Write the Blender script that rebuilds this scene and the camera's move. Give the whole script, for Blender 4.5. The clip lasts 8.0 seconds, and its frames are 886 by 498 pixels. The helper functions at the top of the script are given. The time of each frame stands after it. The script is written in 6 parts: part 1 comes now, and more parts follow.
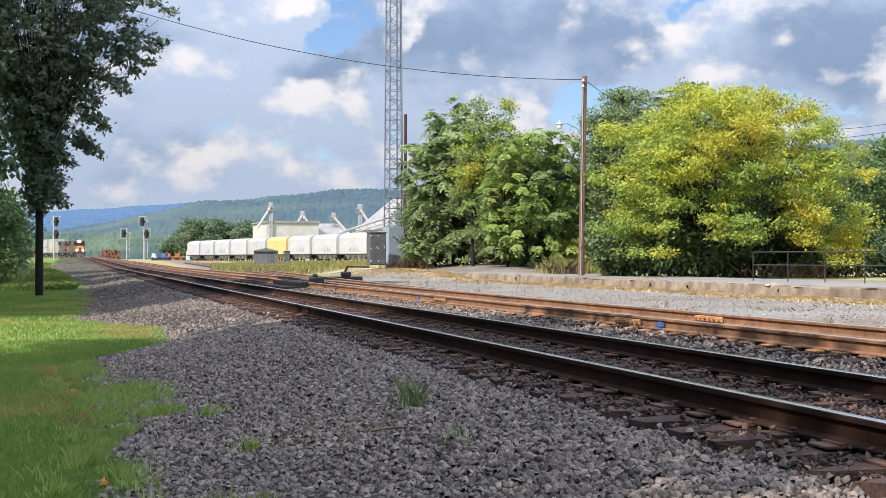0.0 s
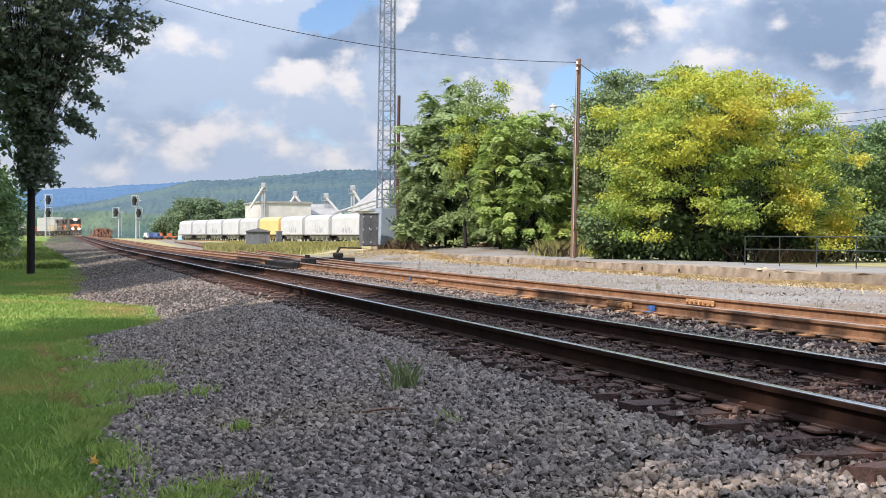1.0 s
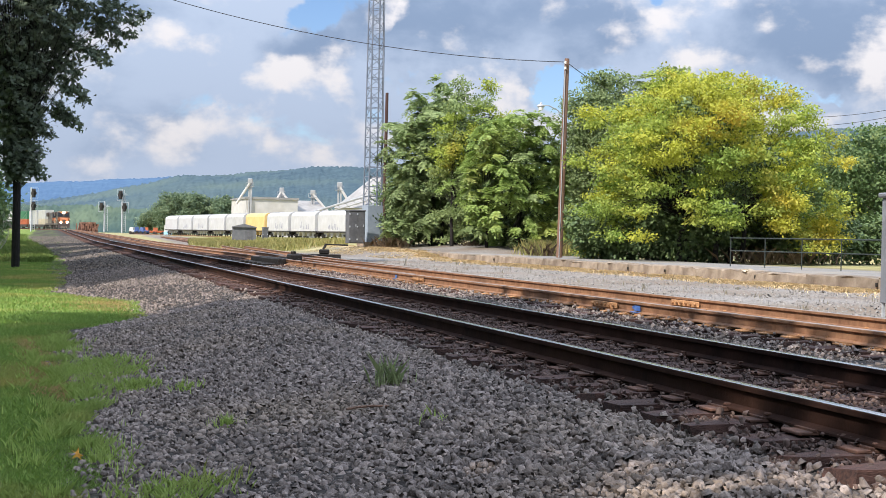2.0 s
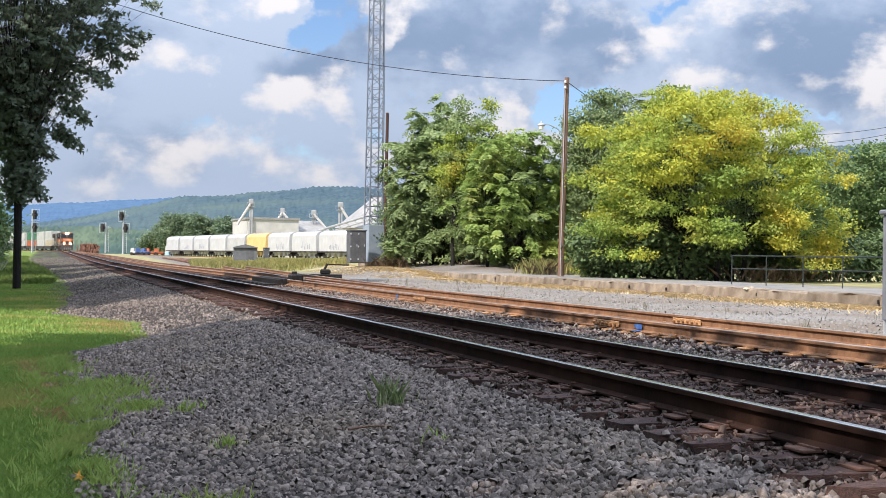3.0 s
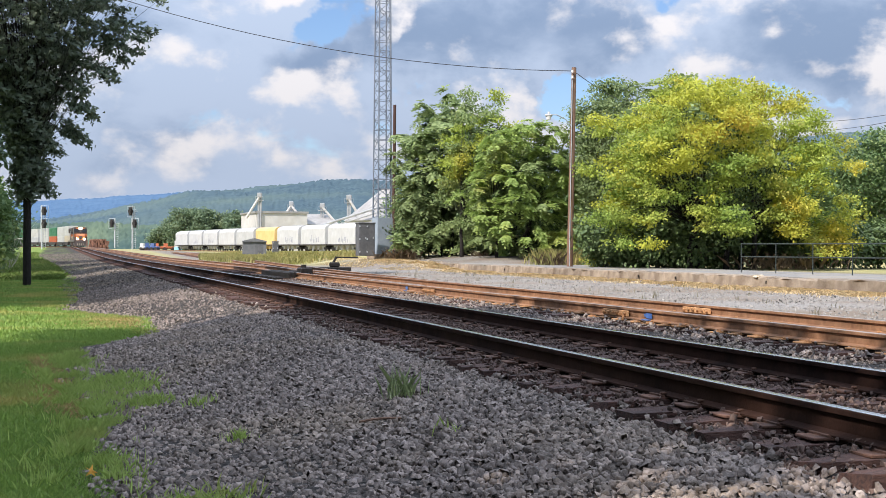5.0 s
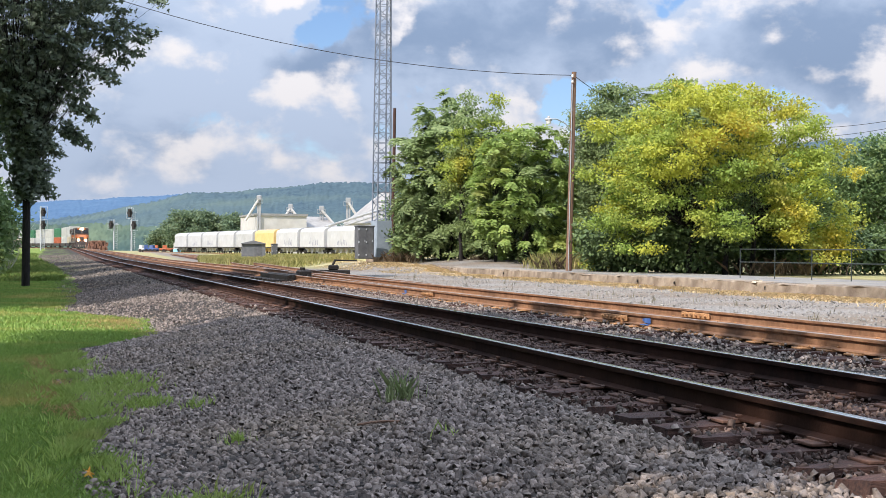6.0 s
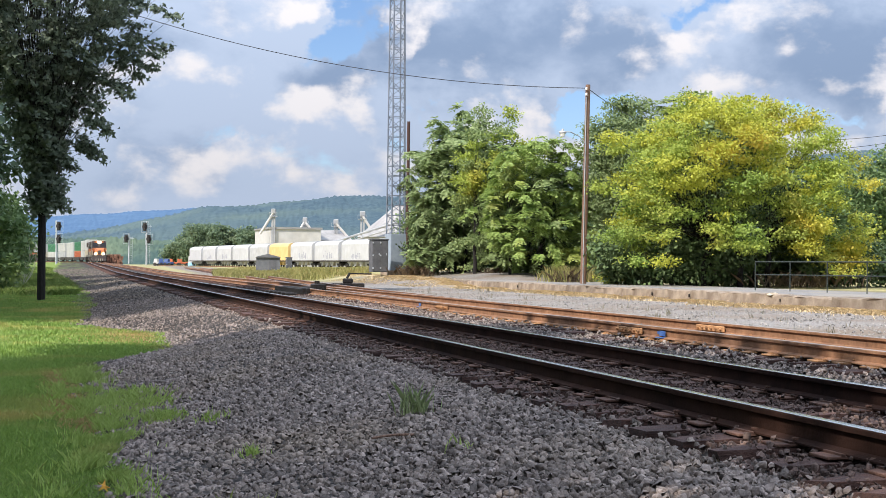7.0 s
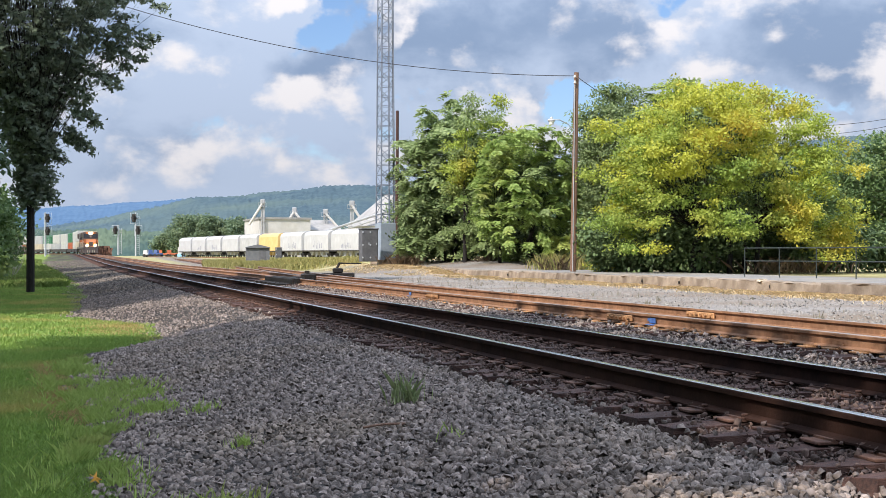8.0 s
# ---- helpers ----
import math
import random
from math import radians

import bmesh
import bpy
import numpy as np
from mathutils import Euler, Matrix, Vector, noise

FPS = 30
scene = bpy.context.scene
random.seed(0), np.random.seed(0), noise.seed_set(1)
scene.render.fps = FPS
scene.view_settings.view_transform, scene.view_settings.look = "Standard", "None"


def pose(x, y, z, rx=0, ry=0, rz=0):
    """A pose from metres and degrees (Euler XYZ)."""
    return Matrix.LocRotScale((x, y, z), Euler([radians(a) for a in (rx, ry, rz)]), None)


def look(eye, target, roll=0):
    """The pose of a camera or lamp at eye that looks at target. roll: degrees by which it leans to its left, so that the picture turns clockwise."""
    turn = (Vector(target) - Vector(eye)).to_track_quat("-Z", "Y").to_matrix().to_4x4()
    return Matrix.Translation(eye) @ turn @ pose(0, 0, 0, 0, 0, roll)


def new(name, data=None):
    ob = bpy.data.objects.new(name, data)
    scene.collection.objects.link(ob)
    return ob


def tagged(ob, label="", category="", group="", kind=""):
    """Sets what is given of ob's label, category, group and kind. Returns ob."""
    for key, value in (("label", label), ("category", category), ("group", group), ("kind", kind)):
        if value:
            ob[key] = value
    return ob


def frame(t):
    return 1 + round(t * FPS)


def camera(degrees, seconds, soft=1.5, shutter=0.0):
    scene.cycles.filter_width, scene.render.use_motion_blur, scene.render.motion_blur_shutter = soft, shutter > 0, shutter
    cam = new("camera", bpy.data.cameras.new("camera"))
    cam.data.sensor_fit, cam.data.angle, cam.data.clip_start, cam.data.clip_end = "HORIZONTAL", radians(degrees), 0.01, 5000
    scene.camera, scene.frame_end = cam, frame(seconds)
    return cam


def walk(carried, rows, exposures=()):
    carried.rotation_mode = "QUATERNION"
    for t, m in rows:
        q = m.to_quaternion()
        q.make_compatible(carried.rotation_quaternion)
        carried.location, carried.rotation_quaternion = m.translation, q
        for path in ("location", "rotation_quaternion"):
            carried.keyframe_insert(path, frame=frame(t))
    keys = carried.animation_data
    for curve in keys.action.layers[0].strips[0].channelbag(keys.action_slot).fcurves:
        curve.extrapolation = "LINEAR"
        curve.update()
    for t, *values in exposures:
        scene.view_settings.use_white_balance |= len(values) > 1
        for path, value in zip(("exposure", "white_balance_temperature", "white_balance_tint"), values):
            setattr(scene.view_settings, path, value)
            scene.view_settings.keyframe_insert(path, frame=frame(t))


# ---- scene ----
# x: across the tracks to the right, y: along the tracks, z = 0 at the rail heads
EYE = 0.84
cam = camera(36.0, 8.0, soft=0.65)
ROWS = [  # seconds, tilt, lean, turn of the hand-held camera
    (0, 90.368, -0.052, -15.489),
    (0.5, 89.877, -1.041, -15.892),
    (1, 89.602, -0.536, -15.810),
    (2.5, 89.530, -1.436, -16.585),
    (3, 90.341, -0.900, -16.337),
    (3.5, 89.870, -0.778, -16.487),
    (4, 89.783, -0.191, -16.042),
    (4.5, 89.905, -0.128, -15.936),
    (6, 90.132, -0.587, -16.001),
    (6.5, 90.406, -0.644, -15.788),
    (7, 90.678, -0.469, -15.402),
    (7.5, 90.576, -0.564, -15.598),
    (8, 90.214, -0.000, -15.826),
]
walk(cam, [(t, pose(0, 0, EYE, a, b, c)) for t, a, b, c in ROWS], [(0.0, 0.30, 6650, 13.5), (8.0, 0.30, 6650, 13.5)])

# ---- world and sun ----
SUN_FROM = Vector((-0.86, -0.52, 1.0)).normalized()
sun = new("sun", bpy.data.lights.new("sun", "SUN"))
sun.data.energy, sun.data.angle, sun.data.color = 5.0, radians(0.55), (1.0, 0.95, 0.87)
sun.matrix_world = look((0, 0, 60), Vector((0, 0, 60)) - SUN_FROM)


def build_world():
    w = bpy.data.worlds.new("sky")
    scene.world = w
    w.use_nodes = True
    nt = w.node_tree
    nt.nodes.clear()
    L = nt.links.new

    def n(kind, **kw):
        nd = nt.nodes.new(kind)
        for k, v in kw.items():
            nd.inputs[k].default_value = v
        return nd

    def math_(op, a, b=None, clamp=False):
        m = nt.nodes.new("ShaderNodeMath")
        m.operation, m.use_clamp = op, clamp
        m.inputs[2].default_value = 0.78
        for i, v in enumerate((a, b)):
            if v is None:
                continue
            if isinstance(v, (int, float)):
                m.inputs[i].default_value = v
            else:
                L(v, m.inputs[i])
        return m.outputs[0]

    sky = nt.nodes.new("ShaderNodeTexSky")
    sky.sky_type, sky.sun_disc = "NISHITA", False
    sky.sun_elevation = math.asin(SUN_FROM.z)
    sky.sun_rotation = math.atan2(SUN_FROM.x, SUN_FROM.y)
    sky.air_density, sky.dust_density, sky.ozone_density = 1.0, 0.6, 1.5
    co = nt.nodes.new("ShaderNodeTexCoord")
    sep = nt.nodes.new("ShaderNodeSeparateXYZ")
    L(co.outputs["Generated"], sep.inputs[0])
    def cloud_noise(dx, dz, detail):
        mp = nt.nodes.new("ShaderNodeMapping")
        mp.inputs["Location"].default_value = (3.1 + dx, 1.7, 0.4 + dz)
        mp.inputs["Scale"].default_value = (1.0, 1.0, 1.7)
        L(co.outputs["Generated"], mp.inputs[0])
        t = n("ShaderNodeTexNoise", Scale=11.0, Detail=detail, Roughness=0.54, Distortion=0.15)
        L(mp.outputs[0], t.inputs["Vector"])
        return t.outputs[0]

    def span(v, a, b, c=0.0, d=1.0):
        r = nt.nodes.new("ShaderNodeMapRange")
        r.interpolation_type = "SMOOTHSTEP"
        for i, q in enumerate((a, b, c, d)):
            r.inputs[i + 1].default_value = q
        L(v, r.inputs[0])
        return r.outputs[0]

    def blend(f, a, b):
        mx = nt.nodes.new("ShaderNodeMix")
        mx.data_type = "RGBA"
        L(f, mx.inputs[0])
        for i, q in ((6, a), (7, b)):
            if isinstance(q, tuple):
                mx.inputs[i].default_value = (*q, 1)
            else:
                L(q, mx.inputs[i])
        return mx.outputs[2]

    # directions turned into (across, ahead, up) of the open valley
    axes = nt.nodes.new("ShaderNodeVectorRotate")
    axes.rotation_type = "Z_AXIS"
    axes.inputs["Angle"].default_value = radians(15.826)
    L(co.outputs["Generated"], axes.inputs["Vector"])
    ruffle = n("ShaderNodeTexNoise", Scale=16.0, Detail=5.0, Roughness=0.6)
    L(co.outputs["Generated"], ruffle.inputs["Vector"])
    shift = nt.nodes.new("ShaderNodeVectorMath")
    shift.operation = "MULTIPLY_ADD"
    L(ruffle.outputs["Color"], shift.inputs[0])
    shift.inputs[1].default_value = (0.10, 0.0, 0.07)
    L(axes.outputs[0], shift.inputs[2])

    def masses(rows):
        """Soft masses of cloud or clear sky: (across, up, half width, half height) in mils."""
        total = None
        for a, u, w, h in rows:
            k = 1 / math.sqrt(1 + (a * a + u * u) / 1e6)
            off = nt.nodes.new("ShaderNodeVectorMath")
            off.operation = "SUBTRACT"
            off.inputs[1].default_value = (a * k / 1000 + 0.05, k, u * k / 1000 + 0.035)
            L(shift.outputs[0], off.inputs[0])
            sc = nt.nodes.new("ShaderNodeVectorMath")
            sc.operation = "MULTIPLY"
            sc.inputs[1].default_value = (1000 / w, 1000 / w, 1000 / h)
            L(off.outputs[0], sc.inputs[0])
            ln = nt.nodes.new("ShaderNodeVectorMath")
            ln.operation = "LENGTH"
            L(sc.outputs[0], ln.inputs[0])
            v = span(ln.outputs["Value"], 0.15, 1.35, 1.0, 0.0)
            total = v if total is None else math_("MAXIMUM", total, v)
        return total

    white = masses([(-177, 126, 35, 28), (-131, 111, 31, 26), (-60, 106, 25, 17), (27, 108, 35, 21), (58, 116, 31, 25), (177, 172, 33, 25), (172, 140, 54, 16), (311, 124, 33, 25), (-110, 188, 36, 10), (264, 97, 37, 17)])
    heavy = masses([(31, 157, 124, 44), (114, 153, 83, 33), (284, 155, 108, 46), (-89, 133, 58, 31), (-263, 157, 46, 37), (-130, 20, 91, 8)])
    clear = masses([(-70, 168, 39, 33), (-18, 141, 19, 33), (278, 110, 46, 15), (104, 118, 25, 29), (179, 186, 25, 11)])
    body = cloud_noise(0, 0, 9)
    # the side of each billow that faces the sun is white, thick parts are grey underneath
    lit = math_("SUBTRACT", cloud_noise(0.012, -0.030, 9), cloud_noise(-0.012, 0.030, 7))
    more = math_("MULTIPLY", math_("ADD", white, heavy), 0.16)
    thick = math_("SUBTRACT", math_("ADD", body, more), math_("MULTIPLY", clear, 0.32))
    cover = span(math_("ADD", thick, 0.05), 0.335, 0.455)
    grey = span(math_("ADD", math_("MULTIPLY", cloud_noise(0.01, -0.05, 7), 0.85), math_("MULTIPLY", heavy, 0.27)), 0.40, 0.72)
    base = blend(grey, (0.41, 0.51, 0.665), (0.215, 0.305, 0.455))
    fine = n("ShaderNodeTexNoise", Scale=34.0, Detail=6.0, Roughness=0.6)
    L(co.outputs["Generated"], fine.inputs["Vector"])
    puff = math_("ADD", math_("MULTIPLY", white, 0.36), math_("ADD", math_("MULTIPLY", lit, 2.1), math_("MULTIPLY", fine.outputs[0], 0.5)))
    puff = math_("SUBTRACT", puff, math_("MULTIPLY", clear, 0.45))
    cloud = blend(span(puff, 0.28, 0.74), base, (0.70, 0.71, 0.74))
    # clouds grow brighter towards the zenith, as under a broken overcast
    lift = nt.nodes.new("ShaderNodeVectorMath")
    lift.operation = "SCALE"
    L(cloud, lift.inputs[0])
    L(math_("MULTIPLY_ADD", math_("MAXIMUM", sep.outputs[2], 0.0), 1.9), lift.inputs[3])
    cloud = lift.outputs[0]
    haze = span(sep.outputs[2], 0.0, 0.07, 1.0, 0.0)
    tint = nt.nodes.new("ShaderNodeVectorMath")
    tint.operation = "MULTIPLY"
    tint.inputs[1].default_value = (0.082, 0.098, 0.122)
    L(sky.outputs[0], tint.inputs[0])
    mixed = blend(cover, tint.outputs[0], cloud)
    mixed = blend(math_("MULTIPLY", haze, 0.55), mixed, (0.46, 0.56, 0.72))
    bg = n("ShaderNodeBackground", Strength=1.0)
    L(mixed, bg.inputs[0])
    out = nt.nodes.new("ShaderNodeOutputWorld")
    L(bg.outputs[0], out.inputs[0])


build_world()

# ---- plan ----
TURN8 = radians(15.826)


def sight(a, d):
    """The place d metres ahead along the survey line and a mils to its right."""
    r = a * d / 1000
    return (d * math.sin(TURN8) + r * math.cos(TURN8), d * math.cos(TURN8) - r * math.sin(TURN8))


def rise(b, d):
    """Height of what shows b mils over the eye at d metres."""
    return EYE + b * d / 1000


def smooth(a, b, v):
    k = min(1.0, max(0.0, (v - a) / (b - a)))
    return k * k * (3 - 2 * k)


def grade(y):
    """The line climbs gently past the yard."""
    if y < 105:
        return 0.0
    if y < 125:
        return 0.0046 * (y - 105) ** 2 / 40
    return 0.0046 * (min(y, 300) - 115) + 0.0016 * max(0.0, y - 300)


def line_z(x, y):
    """Rail level: the mains climb, the yard beside them stays level."""
    return grade(y) * (1 - smooth(9.8, 13.5, x))


RAIL_X = (4.06, 5.565)
TRACK1, TRACK2 = 4.8125, 8.75
PLATFORM_X, PLATFORM_Z = 19.8, 0.09


def yard_x(y):
    """The yard lead leaves the second track to the right."""
    return float(np.interp(y, (20, 34, 48, 60, 90, 125, 160, 200, 250, 300, 340), (8.75, 8.98, 9.6, 10.3, 12.3, 14.7, 17.0, 19.5, 22.2, 24.6, 26.3)))


def train_x(y):
    """The line of the approaching train: straight past the platform, then a curve to the left."""
    pts = [(-60, 8.75), (60, 8.75), (150, 8.5), (210, 8.1), (262, 7.5), (295, 7.0), (342, 6.2), (389, 5.0), (420, 2.3), (450, -1.6), (480, -6.8), (520, -15.5), (600, -37.0), (740, -82.0)]
    for i in range(len(pts) - 1):
        (a, u), (b, v) = pts[i], pts[i + 1]
        if a <= y <= b:
            pa = pts[i - 1] if i else pts[i]
            pb = pts[i + 2] if i + 2 < len(pts) else pts[i + 1]
            ma, mb = (v - pa[1]) / (b - pa[0]), (pb[1] - u) / (pb[0] - a)
            k, h = (y - a) / (b - a), b - a
            return (2 * k**3 - 3 * k**2 + 1) * u + (k**3 - 2 * k**2 + k) * h * ma + (-2 * k**3 + 3 * k**2) * v + (k**3 - k**2) * h * mb
    return pts[0][1] if y < pts[0][0] else pts[-1][1]


def edge_of_grass(y):
    e = 0.15 + 0.08 * math.sin(y * 0.7) + 0.10 * smooth(19, 24, y) + 1.4 * smooth(19, 24, y) * (1 - smooth(28, 33, y)) + 0.5 * smooth(33, 50, y)
    return e - 2.2 * smooth(70, 160, y)


def ground_z(x, y):
    e = edge_of_grass(y)
    g = line_z(x, y)
    lawn = -0.62 + 0.02 * math.sin(x * 0.8 + y * 0.3)
    lawn += 0.25 * smooth(60, 130, y)
    if x <= e:
        z = lawn
    elif x <= 3.70:
        # the shoulder has settled below the ends of the ties
        z = lawn + (-0.268 - lawn) * smooth(e, 3.55, x) ** 0.9 + 0.036 * smooth(3.5, 3.70, x)
    elif x <= 10.5:
        z = -0.232
        for c in (TRACK1, TRACK2):
            if abs(x - c) < 1.12:
                z = -0.226
    else:
        z = -0.232 - 0.045 * smooth(10.5, 12, x)
    if x > 20.5:
        z += (PLATFORM_Z + 0.26 - 0.06) * smooth(20.5, 24, x)
    # an earth bank at the head of the platform
    z += 0.42 * smooth(16.0, 19.0, x) * smooth(62, 76, y) * (1 - smooth(100, 125, y))
    return z + g


# ---- materials ----
def nodes_of(name):
    m = bpy.data.materials.new(name)
    m.use_nodes = True
    nt = m.node_tree
    return m, nt, nt.nodes["Principled BSDF"]


def surface(name, dark, light, scale=6.0, rough=0.7, metal=0.0, bump=0.3, fine=60.0, stain=None, stain_scale=0.6, stain_amount=0.5,
            per_piece=0.0, spec=0.4, stretch=(1, 1, 1), emit=0.0, trans=0.0):
    """Two-scale noise between two colours, with optional stains, a bump and a shift from piece to piece."""
    m, nt, b = nodes_of(name)
    L = nt.links.new
    co = nt.nodes.new("ShaderNodeTexCoord")
    mp = nt.nodes.new("ShaderNodeMapping")
    mp.inputs["Scale"].default_value = stretch
    L(co.outputs["Object"], mp.inputs[0])
    a = nt.nodes.new("ShaderNodeTexNoise")
    a.inputs["Scale"].default_value, a.inputs["Detail"].default_value, a.inputs["Roughness"].default_value = scale, 6, 0.65
    L(mp.outputs[0], a.inputs["Vector"])
    ramp = nt.nodes.new("ShaderNodeValToRGB")
    ramp.color_ramp.elements[0].position, ramp.color_ramp.elements[1].position = 0.3, 0.7
    ramp.color_ramp.elements[0].color = (*dark, 1)
    ramp.color_ramp.elements[1].color = (*light, 1)
    L(a.outputs[0], ramp.inputs[0])
    col = ramp.outputs[0]
    if stain:
        s = nt.nodes.new("ShaderNodeTexNoise")
        s.inputs["Scale"].default_value, s.inputs["Detail"].default_value = stain_scale, 4
        L(co.outputs["Object"], s.inputs["Vector"])
        r2 = nt.nodes.new("ShaderNodeMapRange")
        r2.inputs[1].default_value, r2.inputs[2].default_value, r2.inputs[4].default_value = 0.45, 0.68, stain_amount
        L(s.outputs[0], r2.inputs[0])
        mx = nt.nodes.new("ShaderNodeMix")
        mx.data_type = "RGBA"
        mx.inputs[7].default_value = (*stain, 1)
        L(r2.outputs[0], mx.inputs[0])
        L(col, mx.inputs[6])
        col = mx.outputs[2]
    if per_piece:
        geo = nt.nodes.new("ShaderNodeNewGeometry")
        info = nt.nodes.new("ShaderNodeObjectInfo")
        add = nt.nodes.new("ShaderNodeMath")
        add.operation = "ADD"
        L(geo.outputs["Random Per Island"], add.inputs[0])
        L(info.outputs["Random"], add.inputs[1])
        fr = nt.nodes.new("ShaderNodeMath")
        fr.operation = "FRACT"
        L(add.outputs[0], fr.inputs[0])
        mr = nt.nodes.new("ShaderNodeMapRange")
        mr.inputs[3].default_value, mr.inputs[4].default_value = 1 - per_piece, 1 + per_piece
        L(fr.outputs[0], mr.inputs[0])
        hsv = nt.nodes.new("ShaderNodeHueSaturation")
        L(mr.outputs[0], hsv.inputs["Value"])
        L(col, hsv.inputs["Color"])
        col = hsv.outputs[0]
    L(col, b.inputs["Base Color"])
    b.inputs["Roughness"].default_value, b.inputs["Metallic"].default_value = rough, metal
    b.inputs["Specular IOR Level"].default_value = spec
    if bump:
        f = nt.nodes.new("ShaderNodeTexNoise")
        f.inputs["Scale"].default_value, f.inputs["Detail"].default_value = fine, 5
        L(mp.outputs[0], f.inputs["Vector"])
        bp = nt.nodes.new("ShaderNodeBump")
        bp.inputs["Strength"].default_value, bp.inputs["Distance"].default_value = bump, 0.02
        L(f.outputs[0], bp.inputs["Height"])
        L(bp.outputs[0], b.inputs["Normal"])
    if emit:
        L(col, b.inputs["Emission Color"])
        b.inputs["Emission Strength"].default_value = emit
    if trans:
        add = nt.nodes.new("ShaderNodeMixShader")
        tr = nt.nodes.new("ShaderNodeBsdfTranslucent")
        L(col, tr.inputs[0])
        add.inputs[0].default_value = trans
        L(b.outputs[0], add.inputs[1])
        L(tr.outputs[0], add.inputs[2])
        L(add.outputs[0], nt.nodes["Material Output"].inputs[0])
    return m


M = {}
M["gravel"] = surface("pale_gravel_stone", (0.16, 0.15, 0.138), (0.32, 0.30, 0.275), 12, 0.9, bump=0.3, per_piece=0.2)
M["dirty"] = surface("grimy_ballast_stone", (0.050, 0.034, 0.029), (0.17, 0.112, 0.090), 14, 0.9, bump=0.5, fine=50, per_piece=0.4)
M["ballast"] = surface("ballast_stone", (0.086, 0.068, 0.059), (0.325, 0.268, 0.235), 14, 0.85, bump=0.6, fine=50, per_piece=0.5, stain=(0.25, 0.195, 0.145), stain_scale=0.55, stain_amount=0.55)
# darker copy of the ballast: tree shade past the lawn is put into the colour
M["ballast_dark"] = surface("shade_toned_ballast_stone", (0.058, 0.049, 0.043), (0.20, 0.170, 0.148), 14, 0.88, bump=0.6, fine=50, per_piece=0.6, stain=(0.20, 0.15, 0.105), stain_scale=0.4, stain_amount=0.5)
M["tie"] = surface("creosoted_wood", (0.024, 0.013, 0.011), (0.115, 0.056, 0.042), 5, 0.8, bump=0.6, fine=30, per_piece=0.3, stretch=(1, 8, 8))
M["rail_rust"] = surface("rusty_rail_steel", (0.17, 0.082, 0.042), (0.40, 0.22, 0.125), 5, 0.75, metal=0.2, bump=0.25, fine=40, stain=(0.10, 0.06, 0.045), stain_scale=0.5)
# near rails: tree shade is put into this near-black base, under the rust stain
M["rail_dark"] = surface("grimy_shaded_rail_steel", (0.010, 0.006, 0.0055), (0.046, 0.023, 0.017), 3, 0.85, metal=0.0, bump=0.2, fine=40, stain=(0.09, 0.042, 0.026), stain_scale=0.4, stain_amount=0.4, spec=0.1)
M["rail_head"] = surface("worn_rail_head", (0.6, 0.6, 0.6), (0.82, 0.82, 0.83), 3, 0.2, metal=1.0, bump=0.03, fine=80, stretch=(1, 0.1, 1))
M["rust_head"] = surface("dull_rail_head", (0.30, 0.24, 0.20), (0.52, 0.46, 0.42), 3, 0.4, metal=0.8, bump=0.05, fine=80, stretch=(1, 0.1, 1))
M["plate_dark"] = surface("grimy_tie_plate", (0.055, 0.03, 0.024), (0.17, 0.085, 0.055), 12, 0.8, bump=0.4, per_piece=0.3)
M["plate"] = surface("rusty_tie_plate", (0.20, 0.10, 0.045), (0.52, 0.28, 0.13), 12, 0.8, bump=0.4, per_piece=0.3)
M["iron"] = surface("dark_greasy_iron", (0.010, 0.009, 0.009), (0.04, 0.034, 0.03), 8, 0.55, metal=0.5, bump=0.3)
M["rusty"] = surface("old_rusty_scrap", (0.12, 0.055, 0.035), (0.30, 0.15, 0.10), 3, 0.85, bump=0.4, per_piece=0.3)
M["concrete"] = surface("weathered_concrete", (0.19, 0.145, 0.105), (0.41, 0.34, 0.265), 2.0, 0.9, bump=0.5, fine=18, stain=(0.12, 0.085, 0.06), stain_scale=1.1, stain_amount=0.9, per_piece=0.22)
M["paving"] = surface("platform_paving", (0.15, 0.145, 0.14), (0.26, 0.25, 0.24), 3, 0.9, bump=0.3, stain=(0.34, 0.29, 0.20), stain_scale=0.5)
M["broken"] = surface("freshly_broken_concrete", (0.40, 0.34, 0.26), (0.60, 0.53, 0.42), 5, 0.9, bump=0.6)
M["dry"] = surface("dry_straw_grass", (0.48, 0.35, 0.18), (0.76, 0.60, 0.36), 3, 0.9, bump=0, per_piece=0.25, trans=0.25)
M["dry_brown"] = surface("brown_dry_weed", (0.15, 0.105, 0.065), (0.31, 0.23, 0.15), 3, 0.9, bump=0, per_piece=0.3)
M["trodden"] = surface("trodden_brown_grass", (0.42, 0.26, 0.12), (0.66, 0.46, 0.24), 3, 0.9, bump=0, per_piece=0.25, trans=0.3)
M["dry_stalk"] = surface("dry_weed_stalk", (0.10, 0.09, 0.05), (0.22, 0.20, 0.12), 3, 0.9, bump=0)
M["galv"] = surface("galvanised_steel", (0.33, 0.36, 0.39), (0.50, 0.53, 0.56), 3, 0.5, metal=0.15, bump=0.05)
# case grey is darkened: the shade on its near face is put into the colour
M["cabinet"] = surface("painted_aluminium_case", (0.17, 0.18, 0.20), (0.24, 0.25, 0.27), 2, 0.5, metal=0.1, bump=0.05, stain=(0.14, 0.14, 0.145), stain_scale=1.5)
M["shedgrey"] = surface("grey_steel_hut", (0.11, 0.115, 0.125), (0.17, 0.175, 0.185), 2, 0.6, bump=0.1)
